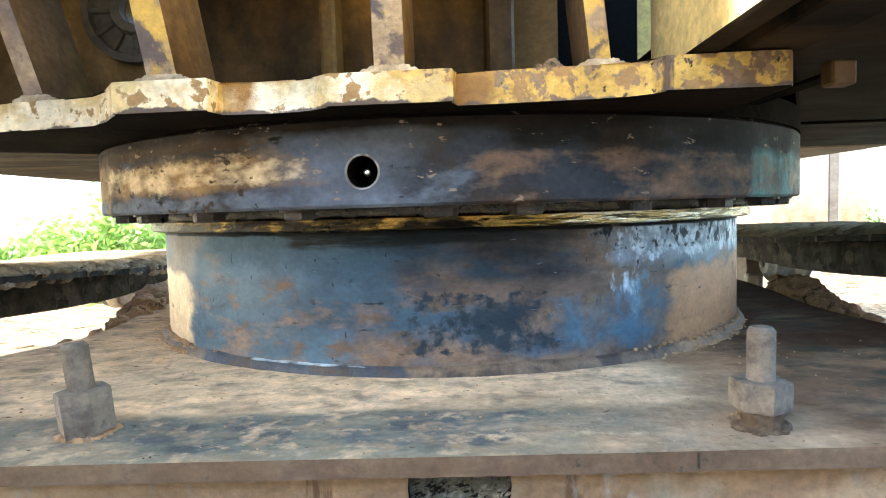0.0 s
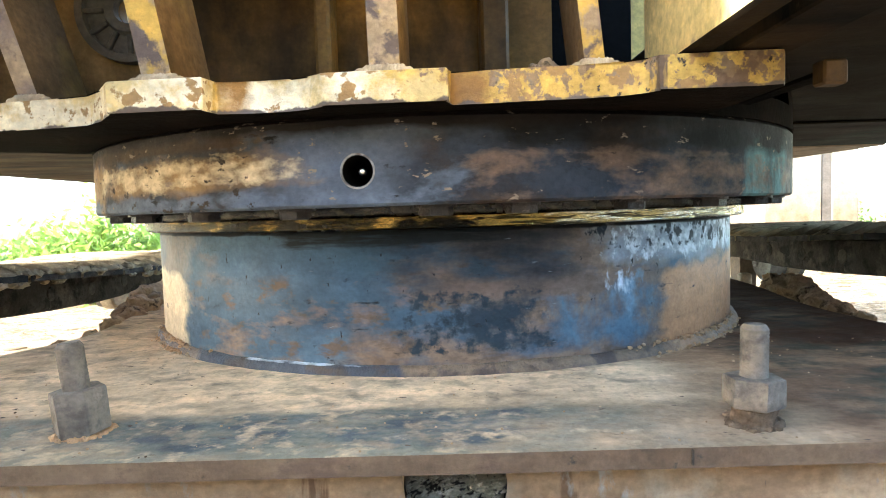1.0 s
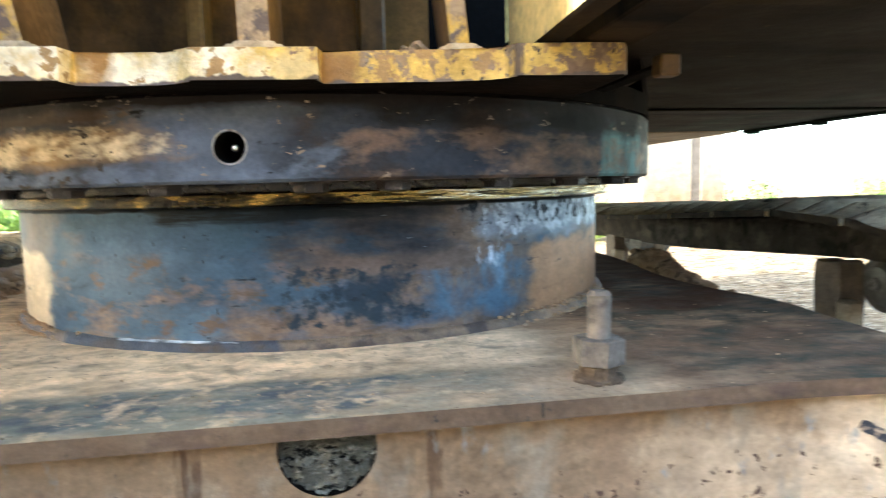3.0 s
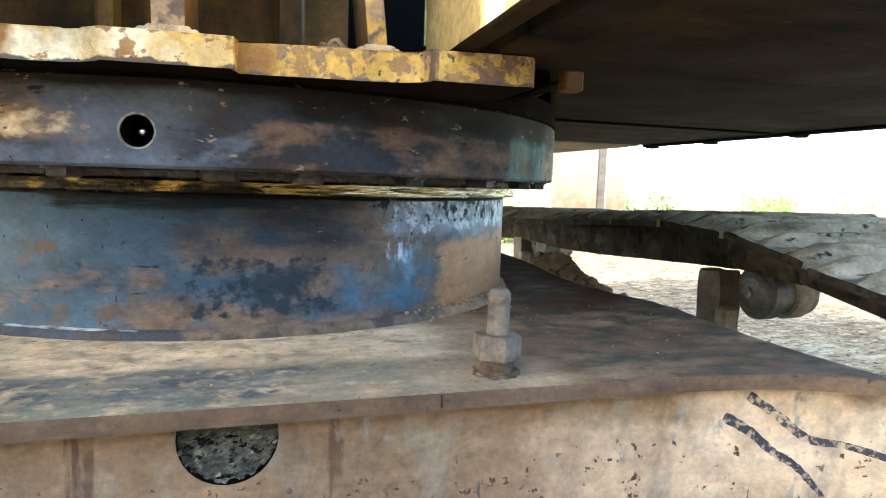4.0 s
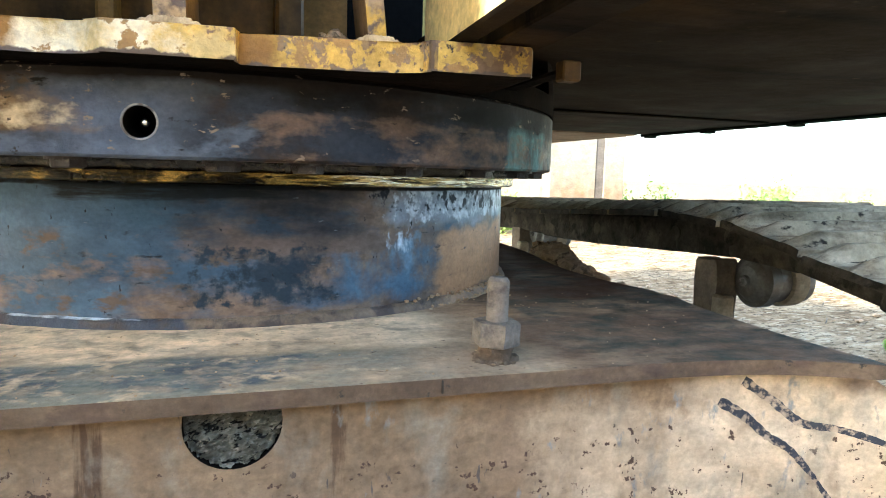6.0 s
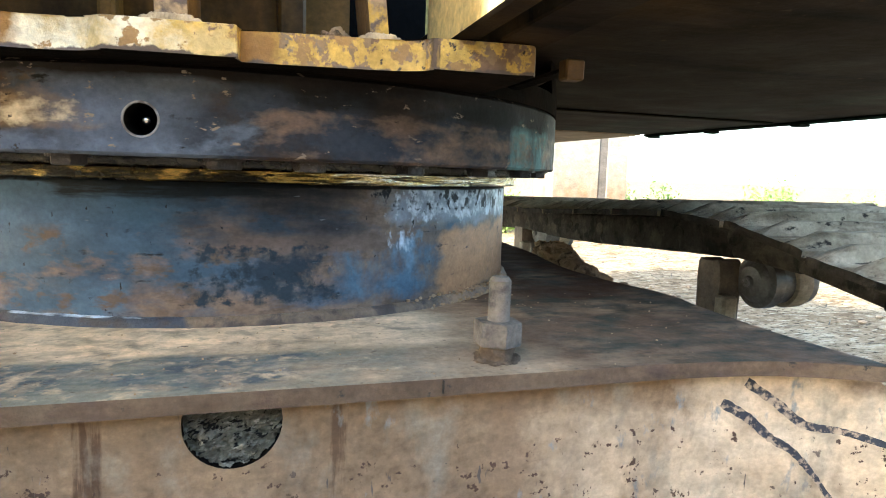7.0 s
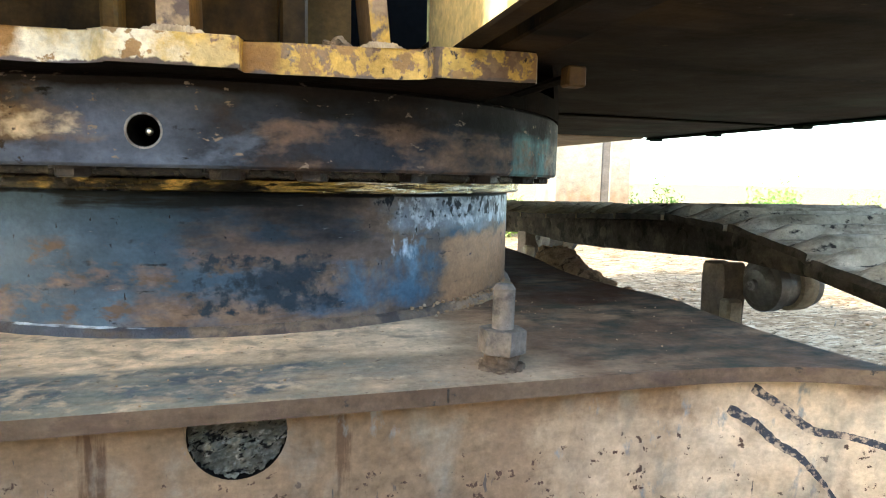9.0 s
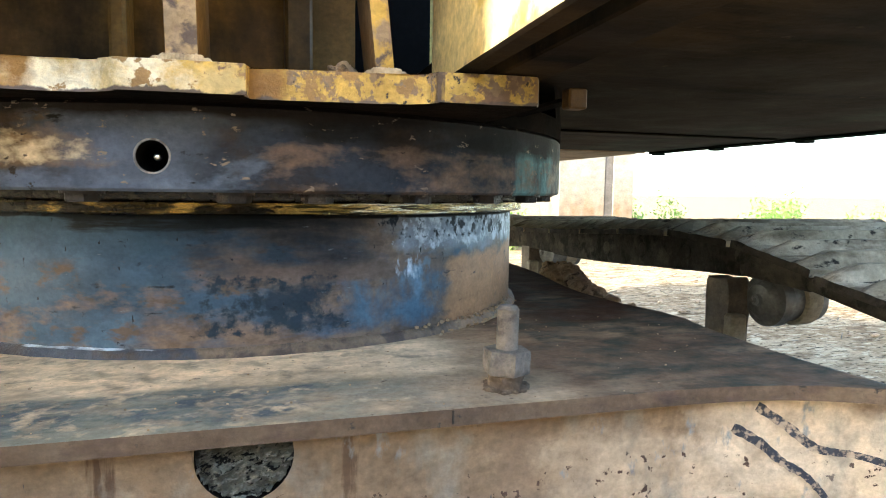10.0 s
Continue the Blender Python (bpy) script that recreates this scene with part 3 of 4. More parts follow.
front = smoothline([(-0.68, -0.79), (-0.60, -0.755), (-0.48, -0.736), (-0.2, -0.733), (0.1, -0.733), (0.32, -0.732), (0.46, -0.733), (0.56, -0.748), (0.66, -0.79)], 5)
bm = bmesh.new()
slab(bm, right + left[:] + front[1:-1], ZP - 0.016, ZP, 0.005, 3)
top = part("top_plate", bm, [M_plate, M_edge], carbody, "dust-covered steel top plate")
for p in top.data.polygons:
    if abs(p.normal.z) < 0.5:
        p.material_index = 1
# bead of weld ending in a nick on the plate's edge
bm = bmesh.new()
box(bm, (0.1872, -0.7345, 0.7865), (0.1889, -0.730, 0.799), 0.0005)
part("edge_nick", bm, M_link, carbody)
# pedestal drum
RD = 0.494
bm = bmesh.new()
lathe(bm, [(RD - 0.05, ZP), (RD, ZP), (RD, 0.962), (RD - 0.003, 0.966), (RD - 0.05, 0.966)], 160, closed=True)
part("pedestal", bm, M_drum, carbody, "blue-grey worn steel pedestal with brown dust patches and a painted sun patch", smooth=40)
bm = bmesh.new()
vs = lathe(bm, [(RD - 0.004, ZP + 0.012), (RD + 0.003, ZP + 0.010), (RD + 0.009, ZP + 0.005), (RD + 0.012, ZP - 0.001)], 240)
for v in vs:
    d = Vector((v.co.x, v.co.y, 0)).normalized()
    v.co += d * 0.003 * noise.noise(v.co * 40) + Vector((0, 0, 0.002 * noise.noise(v.co * 30)))
part("pedestal_weld", bm, M_weldark, carbody, "dark weld bead round the pedestal foot with a painted glint", smooth=60)


# front wall below the plate, following its edge
def wall_y(x):
    return -0.705 - 0.05 * max(0.0, (abs(x) - 0.42) / 0.24) ** 2


def wall_top(x):
    return 0.7850 - 0.8 * max(0.0, abs(x) - 0.66)


HX, HZ, HR = 0.0066, 0.7635, 0.042
bm = bmesh.new()
def wall_f(u, v, d):
    return (u, wall_y(u) + d, v)


cols = [-0.90 + 0.03 * i for i in range(61)]
for x0, x1 in zip(cols, cols[1:]):
    if x1 <= -0.089 or x0 >= 0.089:
        bm.faces.new([bm.verts.new(wall_f(*p, 0)) for p in ((x0, 0.36), (x1, 0.36), (x1, wall_top(x1)), (x0, wall_top(x0)))])
holed(bm, wall_f, -0.09, 0.09, 0.36, 0.785 + 0.024, HX, HZ, HR, HR, 0.035, 36)
for v in bm.verts:
    v.co.z = min(v.co.z, 0.7845) if v.co.y < -0.6 else v.co.z
bmesh.ops.remove_doubles(bm, verts=bm.verts[:], dist=0.0005)
fw = part("front_wall", bm, [M_wall, M_grime_shade], carbody, "mud-smeared front wall, painted lighter to the right, with a round access hole", smooth=40)
# bore of the hole coloured black as the shadow inside it
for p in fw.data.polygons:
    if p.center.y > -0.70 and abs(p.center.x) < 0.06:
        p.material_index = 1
# crusts of dry dirt at the foot of the pedestal
rnd = random.Random(4)
bm = bmesh.new()
for i in range(1000):
    a = rnd.choice((rnd.gauss(0.82, 0.16), rnd.gauss(-0.98, 0.10)))
    r, s = RD + abs(rnd.gauss(0.002, 0.006)), rnd.uniform(0.0008, 0.0028)
    clod(bm, (r * math.sin(a), -r * math.cos(a), ZP + rnd.uniform(0.0, 0.014 if r < RD + 0.005 else 0.003)), (s * 1.3, s * 1.2, s), i, cuts=1)
part("dirt_crust", bm, M_dust, carbody, "dry dirt crusted at the pedestal foot")["kind"] = "stuff"
# two hand-painted black strokes on the wall
for line in (((0.536, 0.770), (0.570, 0.747), (0.602, 0.723), (0.640, 0.717), (0.674, 0.708), (0.698, 0.699), (0.716, 0.690)),
             ((0.510, 0.747), (0.541, 0.729), (0.567, 0.707), (0.592, 0.692), (0.615, 0.667), (0.634, 0.641), (0.650, 0.622))):
    pts = smoothline(line, 8)
    bm = bmesh.new()
    last = None
    for i, (x, z) in enumerate(pts):
        a, b = pts[max(0, i - 1)], pts[min(len(pts) - 1, i + 1)]
        d = Vector((b[0] - a[0], b[1] - a[1])).normalized()
        hw = (0.0054 - 0.0026 * i / len(pts)) * (1 + 0.45 * noise.noise(Vector((x * 160, z * 160, 0))))
        row = [bm.verts.new((x + s * hw * d.y, wall_y(x) - 0.0012, z - s * hw * d.x)) for s in (-1, 1)]
        if last:
            bm.faces.new((last[0], last[1], row[1], row[0]))
        last = row
    part("paint_stroke", bm, M_stroke, carbody, "scuffed stroke of black paint")
# caked mud within the hole
bm = bmesh.new()
n = 96
g = []
for i in range(n + 1):
    row = []
    for j in range(n + 1):
        u, v = -0.055 + 0.11 * i / n, -0.055 + 0.0745 * j / n
        deep = 0.0085 * noise.ridged_multi_fractal(Vector((i * 0.05 + j * 0.02, j * 0.18 - i * 0.12, 2)), 0.75, 2, 6, 1.0, 2.0) - 0.004
        deep += 0.30 * max(0.0, 0.12 - j / n) ** 2
        rim = max(0.0, math.hypot(u, v) - 0.041) * 1.5
        row.append(bm.verts.new((HX + u, -0.7055 + max(deep, -0.001) + rim, HZ + v)))
    g.append(row)
for i in range(n):
    for j in range(n):
        bm.faces.new((g[i][j], g[i + 1][j], g[i + 1][j + 1], g[i][j + 1]))
part("mud_filling", bm, M_hole_mud, carbody, "dark cracked mud packed in the hole", smooth=60)
# body box behind the wall and four legs down to the track frames
bm = bmesh.new()
box(bm, (-0.55, -0.66, 0.36), (0.55, 0.70, 0.777), 0.01)
part("body_box", bm, M_wall, carbody)
for sx in (-1, 1):
    for sy in (-1, 1):
        bm = bmesh.new()
        vs = box(bm, (0.50, -0.14, 0.34), (1.08, 0.14, 0.62), 0.012)
        for v in vs:
            v.co.x *= sx
            v.co.y += sy * (0.55 + 0.25 * (abs(v.co.x) - 0.5))
            if v.co.z > 0.5:
                v.co.z -= 0.08 * (abs(v.co.x) - 0.5)
        part("leg", bm, M_wall, carbody)

# ---- studs with nuts on the plate ----


def stud(x, y, lean, tall, nut_h, nut_r, turn, crust):
    ob = thing("stud_bolt", (x, y, ZP), "dust-caked threaded stud with a hex nut on the plate", "bolt", "studs on the plate")
    tilt = Matrix.Translation((x, y, ZP)) @ Euler((0, radians(lean), radians(turn))).to_matrix().to_4x4()
    bm = bmesh.new()
    prof = [(0.0, tall), (0.0085, tall), (0.0105, tall - 0.003)]
    z, k = tall - 0.004, 0
    while z > nut_h:
        prof.append((0.0113 if k % 2 == 0 else 0.0109, z))
        z -= 0.0016
        k += 1
    prof.append((0.0108, nut_h - 0.004))
    lathe(bm, prof, 20, m=tilt)
    part("shank", bm, M_stud, ob, smooth=50)
    bm = bmesh.new()
    hexa = [(nut_r * math.cos(math.pi / 3 * i), nut_r * math.sin(math.pi / 3 * i)) for i in range(6)]
    vs = slab(bm, hexa, crust, nut_h, 0.0025, 2)
    for v in bm.verts:
        v.co += Vector((noise.noise(v.co * 60), noise.noise(v.co * 60 + Vector((9, 0, 0))), 0)) * 0.0012
    bmesh.ops.transform(bm, matrix=tilt, verts=bm.verts[:])
    part("nut", bm, M_stud, ob, smooth=35)
    bm = bmesh.new()
    rr = random.Random(int(turn * 7) + 3)
    if crust > 0.01:
        lathe(bm, [(0.0, 0.0), (0.018, 0.0), (0.0165, crust * 0.5), (0.018, crust), (0.0, crust)], 24, centre=(x, y))
        for v in bm.verts:
            v.co.z += ZP
            v.co += Vector((noise.noise(v.co * 90), noise.noise(v.co * 90 + Vector((5, 0, 0))), 0)) * 0.004
    for i in range(130):
        a, q = rr.uniform(0, 6.28), nut_r * rr.uniform(0.55, 1.0)
        s = rr.uniform(0.001, 0.0032)
        clod(bm, (x + q * math.cos(a), y + q * math.sin(a), ZP + s * 0.4), (s * 1.3, s * 1.3, s), i, cuts=1)
    part("dirt_crust", bm, M_dust if crust < 0.01 else M_crust, ob, "crumbly dirt round the nut")["kind"] = "stuff"
    return ob


stud(-0.318, -0.663, -5.5, 0.082, 0.041, 0.0240, 12, 0.002)
stud(0.2585, -0.682, 1.0, 0.084, 0.040, 0.0245, 28, 0.015)

# ---- swing bearing ----
TURN = -0.0431
bearing = thing("swing_bearing", (0, 0, 0.966), "dark rusted steel swing bearing with a grease-smeared seal", "bearing")
RR, Z0, Z1 = 0.579, 0.992, 1.0825
ha = -0.0983 + TURN
w = 0.11
bm = bmesh.new()
prof = [(RR - 0.12, Z1), (RR - 0.004, Z1), (RR, Z1 - 0.004), (RR, Z0 + 0.003), (RR - 0.003, Z0), (RR - 0.12, Z0)]
lathe(bm, prof, 150, ha + w, ha - w + 2 * math.pi)
lathe(bm, prof[:3], 12, ha - w, ha + w)
lathe(bm, prof[3:], 12, ha - w, ha + w)


def ring_f(u, v, d):
    return ((RR - d) * math.sin(u), -(RR - d) * math.cos(u), v)


holed(bm, ring_f, ha - w, ha + w, Z0 + 0.003, Z1 - 0.004, ha, 1.0275, 0.0275, 0.0158, 0.05, 32)
ring = part("outer_ring", bm, [M_ring, M_black_shade], bearing, "dark steel outer ring with a round port, shade painted along its top", smooth=40)
# port bore coloured black as its inner shadow
for p in ring.data.polygons:
    c = p.center
    if 1.0 < c.z < 1.05 and math.hypot(c.x, c.y) < RR - 0.01:
        p.material_index = 1
bm = bmesh.new()
lathe(bm, [(0.0, 0.0), (0.026, 0.0)], 24, m=Matrix.Translation(ring_f(ha, 1.0275, 0.049)) @ Matrix.Rotation(ha, 4, 'Z') @ Matrix.Rotation(radians(90), 4, 'X'))
part("port_floor", bm, M_black_shade, ring)
bm = bmesh.new()
lathe(bm, [(0.0157, -0.001), (0.0162, 0.0008), (0.0176, 0.0008), (0.0184, -0.001)], 40, m=Matrix.Translation(ring_f(ha, 1.0275, 0.0)) @ Matrix.Rotation(ha, 4, 'Z') @ Matrix.Rotation(radians(90), 4, 'X'))
part("port_rim", bm, M_rim, ring, "bare grey rim of the port", smooth=50)
# small polished ball added for the bright dot in the port
bm = bmesh.new()
bmesh.ops.create_uvsphere(bm, u_segments=16, v_segments=10, radius=0.0042, matrix=Matrix.Translation(ring_f(ha + 0.004, 1.0272, 0.012)))
part("port_pin", bm, M_ball, ring, "small polished ball added as the bright dot inside the port", smooth=60)
bm = bmesh.new()
lathe(bm, [(0.46, 0.966), (0.511, 0.966), (0.514, 0.968), (0.514, 0.980), (0.511, 0.982), (0.46, 0.982)], 160)
part("seal_ring", bm, M_gold, bearing, "brass-coloured seal ring smeared with black grease, white glints painted on", smooth=40)
bm = bmesh.new()
vs = lathe(bm, [(0.47, 0.9815), (0.512, 0.9815), (0.516, 0.986), (0.515, 0.9935), (0.47, 0.9935)], 260)
for v in vs:
    v.co += Vector((v.co.x, v.co.y, 0)).normalized() * 0.004 * noise.noise(v.co * 45)
part("grease_lip", bm, M_grease, bearing, "black greasy lip under the ring", smooth=60)
angles = [0.034, 0.195] + [0.43 + 0.235 * i for i in range(11)] + [-0.247 - 0.235 * i for i in range(12)]
bm = bmesh.new()
hexa = [(0.0185 * math.cos(math.pi / 3 * i), 0.0185 * math.sin(math.pi / 3 * i)) for i in range(6)]
slab(bm, hexa, -0.0115, 0.0, 0.0022, 2)
lathe(bm, [(0.0, 0.0005), (0.0215, 0.0005), (0.0215, -0.003), (0.0, -0.003)], 20)
bolt_mesh = mesh_of("ring_bolt", bm, M_bolt, 35)
rnd = random.Random(8)
for a in angles:
    a += TURN
    part("ring_bolt", bolt_mesh, None, bearing, m=Matrix.Translation((0.548 * math.sin(a), -0.548 * math.cos(a), Z0)) @ Matrix.Rotation(rnd.uniform(0, 1), 4, 'Z'))

# ---- upper frame ----
upper = thing("upper_frame", (0, 0, 1.083), "worn yellow excavator upper frame with scalloped bearing flange", "machine frame")
SPIN = Matrix.Rotation(TURN, 4, 'Z')
edge = [(-0.65, -0.40), (-0.525, -0.49), (-0.462, -0.545), (-0.42, -0.558), (-0.367, -0.561), (-0.331, -0.570), (-0.304, -0.592), (-0.275, -0.634),
        (-0.184, -0.637), (-0.1835, -0.608), (-0.147, -0.6065), (-0.110, -0.608), (-0.092, -0.615), (-0.078, -0.631), (-0.073, -0.633), (0.0378, -0.634), (0.0388, -0.609),
        (0.0735, -0.613), (0.115, -0.617), (0.160, -0.619), (0.195, -0.623), (0.214, -0.634), (0.219, -0.648), (0.300, -0.649), (0.322, -0.650), (0.327, -0.64), (0.324, -0.56),
        (0.312, -0.47), (0.42, -0.37), (0.50, -0.26)]
rear = [(0.57 * math.cos(a), 0.57 * math.sin(a)) for a in [radians(-25 + 11.8 * i) for i in range(21)]]
bm = bmesh.new()
slab(bm, edge + rear, 1.083, 1.113, 0.0022, 2)
bmesh.ops.transform(bm, matrix=SPIN, verts=bm.verts[:])
flange = part("flange_plate", bm, [M_yellow, M_grime_shade], upper, "scalloped flange plate with chipped yellow paint and painted-in shade", smooth=35)
# underside and rear faces: grime with the shade there put into the colour
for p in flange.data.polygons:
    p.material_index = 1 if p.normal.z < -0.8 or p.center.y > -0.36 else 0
# ribs: foot centre x, y, width, lean sideways for a metre up, lean forwards
for x, y, wd, lean, fore in ((-0.410, -0.545, 0.023, -0.30, 0.02), (-0.235, -0.615, 0.029, -0.17, 0.03), (-0.021, -0.615, 0.030, -0.02, 0.0), (0.174, -0.603, 0.020, -0.10, -0.02)):
    bm = bmesh.new()
    vs = box(bm, (x - wd / 2, y, 1.112), (x + wd / 2, y + 0.10, 1.43), 0.0025, seg=2)
    for v in vs:
        h = v.co.z - 1.112
        v.co.x += lean * h + 0.0012 * noise.noise(v.co * 35)
        v.co.y -= fore * h if v.co.y < -0.5 else 0
    bmesh.ops.transform(bm, matrix=SPIN, verts=bm.verts[:])
    rib = part("rib", bm, [M_rib, M_ribside_shade], upper, "upright rib with worn front edge", smooth=40)
    # sideways faces take the darker colour as painted shade
    for p in rib.data.polygons:
        p.material_index = 1 if abs(p.normal.x) > 0.8 else 0
    bm = bmesh.new()
    for i in range(15):
        q = x - wd / 2 - 0.008 + (wd + 0.016) * i / 14
        clod(bm, (q, y - 0.001, 1.1135), (0.005, 0.006, 0.0055 + (0.003 if 1 < i < 13 else 0)), i, cuts=2, rough=0.12)
    for sx in (-1, 1):
        for i in range(9):
            clod(bm, (x + sx * (wd / 2 + 0.001), y + 0.01 * i, 1.1135), (0.005, 0.007, 0.006), i, cuts=2, rough=0.12)
    bmesh.ops.transform(bm, matrix=SPIN, verts=bm.verts[:])
    part("weld", bm, M_weld, rib, "knobbly pale weld bead", smooth=60)
bm = bmesh.new()
clod(bm, (0.110, -0.545, 1.120), (0.016, 0.014, 0.015), 5, cuts=4, rough=0.5)
part("mud_lump", bm, M_mud, upper, "lump of dry mud on the flange", smooth=80)
# back wall with the round casting
CX, CZ = -0.412, 1.266
bm = bmesh.new()


def back_f(u, v, d):
    return (u, -0.33 + d, v)


holed(bm, back_f, -0.52, -0.30, 1.113, 1.43, CX, CZ, 0.018, 0.018, 0.02, 28)
for x0, x1 in ((-0.80, -0.52), (-0.30, 0.155)):
    bm.faces.new([bm.verts.new(back_f(*p, 0)) for p in ((x0, 1.113), (x1, 1.113), (x1, 1.43), (x0, 1.43))])
part("back_wall", bm, M_inner, upper, "amber-painted inner wall with deep shade mixed into its colour")
# black panels added to stand for the unlit gap by the side plate
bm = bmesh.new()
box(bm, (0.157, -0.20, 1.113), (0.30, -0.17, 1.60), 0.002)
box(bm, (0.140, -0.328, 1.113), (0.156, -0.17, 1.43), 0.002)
part("dark_recess", bm, M_black_shade, upper, "black panels painted as the unlit gap behind the side plate")
for x0, x1, d in ((-0.155, -0.135, 0.06), (0.055, 0.09, 0.07)):
    bm = bmesh.new()
    box(bm, (x0, -0.33 - d, 1.113), (x1, -0.331, 1.43), 0.004)
    part("stiffener", bm, M_inner, upper)
bm = bmesh.new()
mc = Matrix.Translation((CX, -0.332, CZ)) @ Matrix.Rotation(radians(90), 4, 'X')
lathe(bm, [(0.0185, 0.0), (0.0185, 0.014), (0.030, 0.016), (0.034, 0.008), (0.058, 0.007), (0.060, 0.016), (0.070, 0.016), (0.071, 0.0)], 48, m=mc)
casting = part("round_casting", bm, M_cast, upper, "round ribbed casting with a bright bore", smooth=40)
bm = bmesh.new()
box(bm, (0.033, -0.003, 0.006), (0.060, 0.003, 0.014), 0.001)
spoke = mesh_of("spoke", bm, M_cast)
for i in range(12):
    part("spoke", spoke, None, casting, m=mc @ Matrix.Rotation(math.pi / 6 * i, 4, 'Z'))
# long side wall of the frame running forwards
bm = bmesh.new()
vs = box(bm, (0.212, -1.16, 1.114), (0.237, -0.535, 1.60), 0.003)
for v in vs:
    v.co.x += 0.02 * (v.co.y + 0.70)
side_wall = part("side_wall", bm, [M_wallyellow, M_deck], upper, "yellow side plate with chipped foot, sunlight painted towards the front", smooth=35)
# downward foot faces take the dark deck colour as painted shade
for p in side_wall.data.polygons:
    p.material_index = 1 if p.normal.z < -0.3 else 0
# decks at both sides; the unseen bodies on them are added to block light
# unseen front corner cut back to let sky light reach the track
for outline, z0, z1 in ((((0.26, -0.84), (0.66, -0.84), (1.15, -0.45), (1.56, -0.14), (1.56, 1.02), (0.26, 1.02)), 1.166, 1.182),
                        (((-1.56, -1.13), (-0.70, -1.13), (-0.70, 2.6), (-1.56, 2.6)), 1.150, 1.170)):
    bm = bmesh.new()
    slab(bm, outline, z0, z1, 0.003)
    part("deck", bm, M_deck, upper, "dark brown-green underside of the side deck")
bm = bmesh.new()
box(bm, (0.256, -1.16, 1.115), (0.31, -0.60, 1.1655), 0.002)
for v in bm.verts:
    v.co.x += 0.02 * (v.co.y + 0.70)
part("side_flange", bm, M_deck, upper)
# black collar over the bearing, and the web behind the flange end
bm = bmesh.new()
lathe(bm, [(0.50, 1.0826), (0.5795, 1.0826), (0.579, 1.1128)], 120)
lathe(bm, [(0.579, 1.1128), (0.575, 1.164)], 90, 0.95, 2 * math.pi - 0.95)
part("collar", bm, M_grime_shade, upper, "black collar above the bearing", smooth=40)
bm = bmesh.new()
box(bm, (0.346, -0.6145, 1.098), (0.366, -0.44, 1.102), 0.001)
part("web_plate", bm, M_grime_shade, upper, "thin black web behind the flange stub")
# stub of the next flange pad; the shade of the deck is in its colour
bm = bmesh.new()
box(bm, (0.345, -0.632, 1.088), (0.367, -0.612, 1.110), 0.002)
part("flange_stub", bm, M_stub, upper, "short flange stub with rusty yellow paint darkened as deck shade")
for x0, x1, y0, y1, d in ((0.60, 1.50, 0.30, 0.36, 0.006),):
    bm = bmesh.new()
    box(bm, (x0, y0, 1.166 - d), (x1, y1, 1.1665), 0.003)
    part("deck_stiffener", bm, M_deck, upper)
bm = bmesh.new()
box(bm, (1.535, -0.12, 1.157), (1.56, 1.02, 1.1655), 0.003)
part("deck_lip", bm, M_deck, upper)
for y in (0.22, 0.595, 0.93):
    bm = bmesh.new()
    box(bm, (1.515, y, 1.149), (1.555, y + 0.035, 1.1575), 0.002)
    part("lip_tab", bm, M_deck, upper)
bm = bmesh.new()
box(bm, (0.26, 1.03, 1.164), (1.56, 2.6, 1.40), 0.02)
part("counterweight", bm, M_tanpaint, upper, "tan underside of the counterweight")
# unseen boxes sized to keep the sun off flange, ribs and plate
for lo, hi in (((-1.56, -1.13, 1.171), (-0.70, 2.6, 2.9)), ((-1.56, -1.60, 1.150), (-0.70, -1.135, 1.61))):
    bm = bmesh.new()
    box(bm, lo, hi, 0.02)
    part("cab_body" if hi[2] > 2 else "tool_box", bm, M_blocker, upper, "unseen yellow sheet-metal box added to block light")
# unseen box added to shade the ground on the right
bm = bmesh.new()
box(bm, (0.275, -0.08, 1.183), (1.52, 1.02, 2.2), 0.02)
part("engine_cover", bm, M_blocker, upper, "unseen yellow sheet-metal box added to block light")
# unseen lid added to keep sky light out behind the ribs
bm = bmesh.new()
box(bm, (-0.699, -0.78, 1.43), (0.2105, -0.168, 1.46), 0.02)
part("top_cover", bm, M_blocker, upper, "unseen yellow sheet-metal box added to block light")

# ---- crawler tracks ----


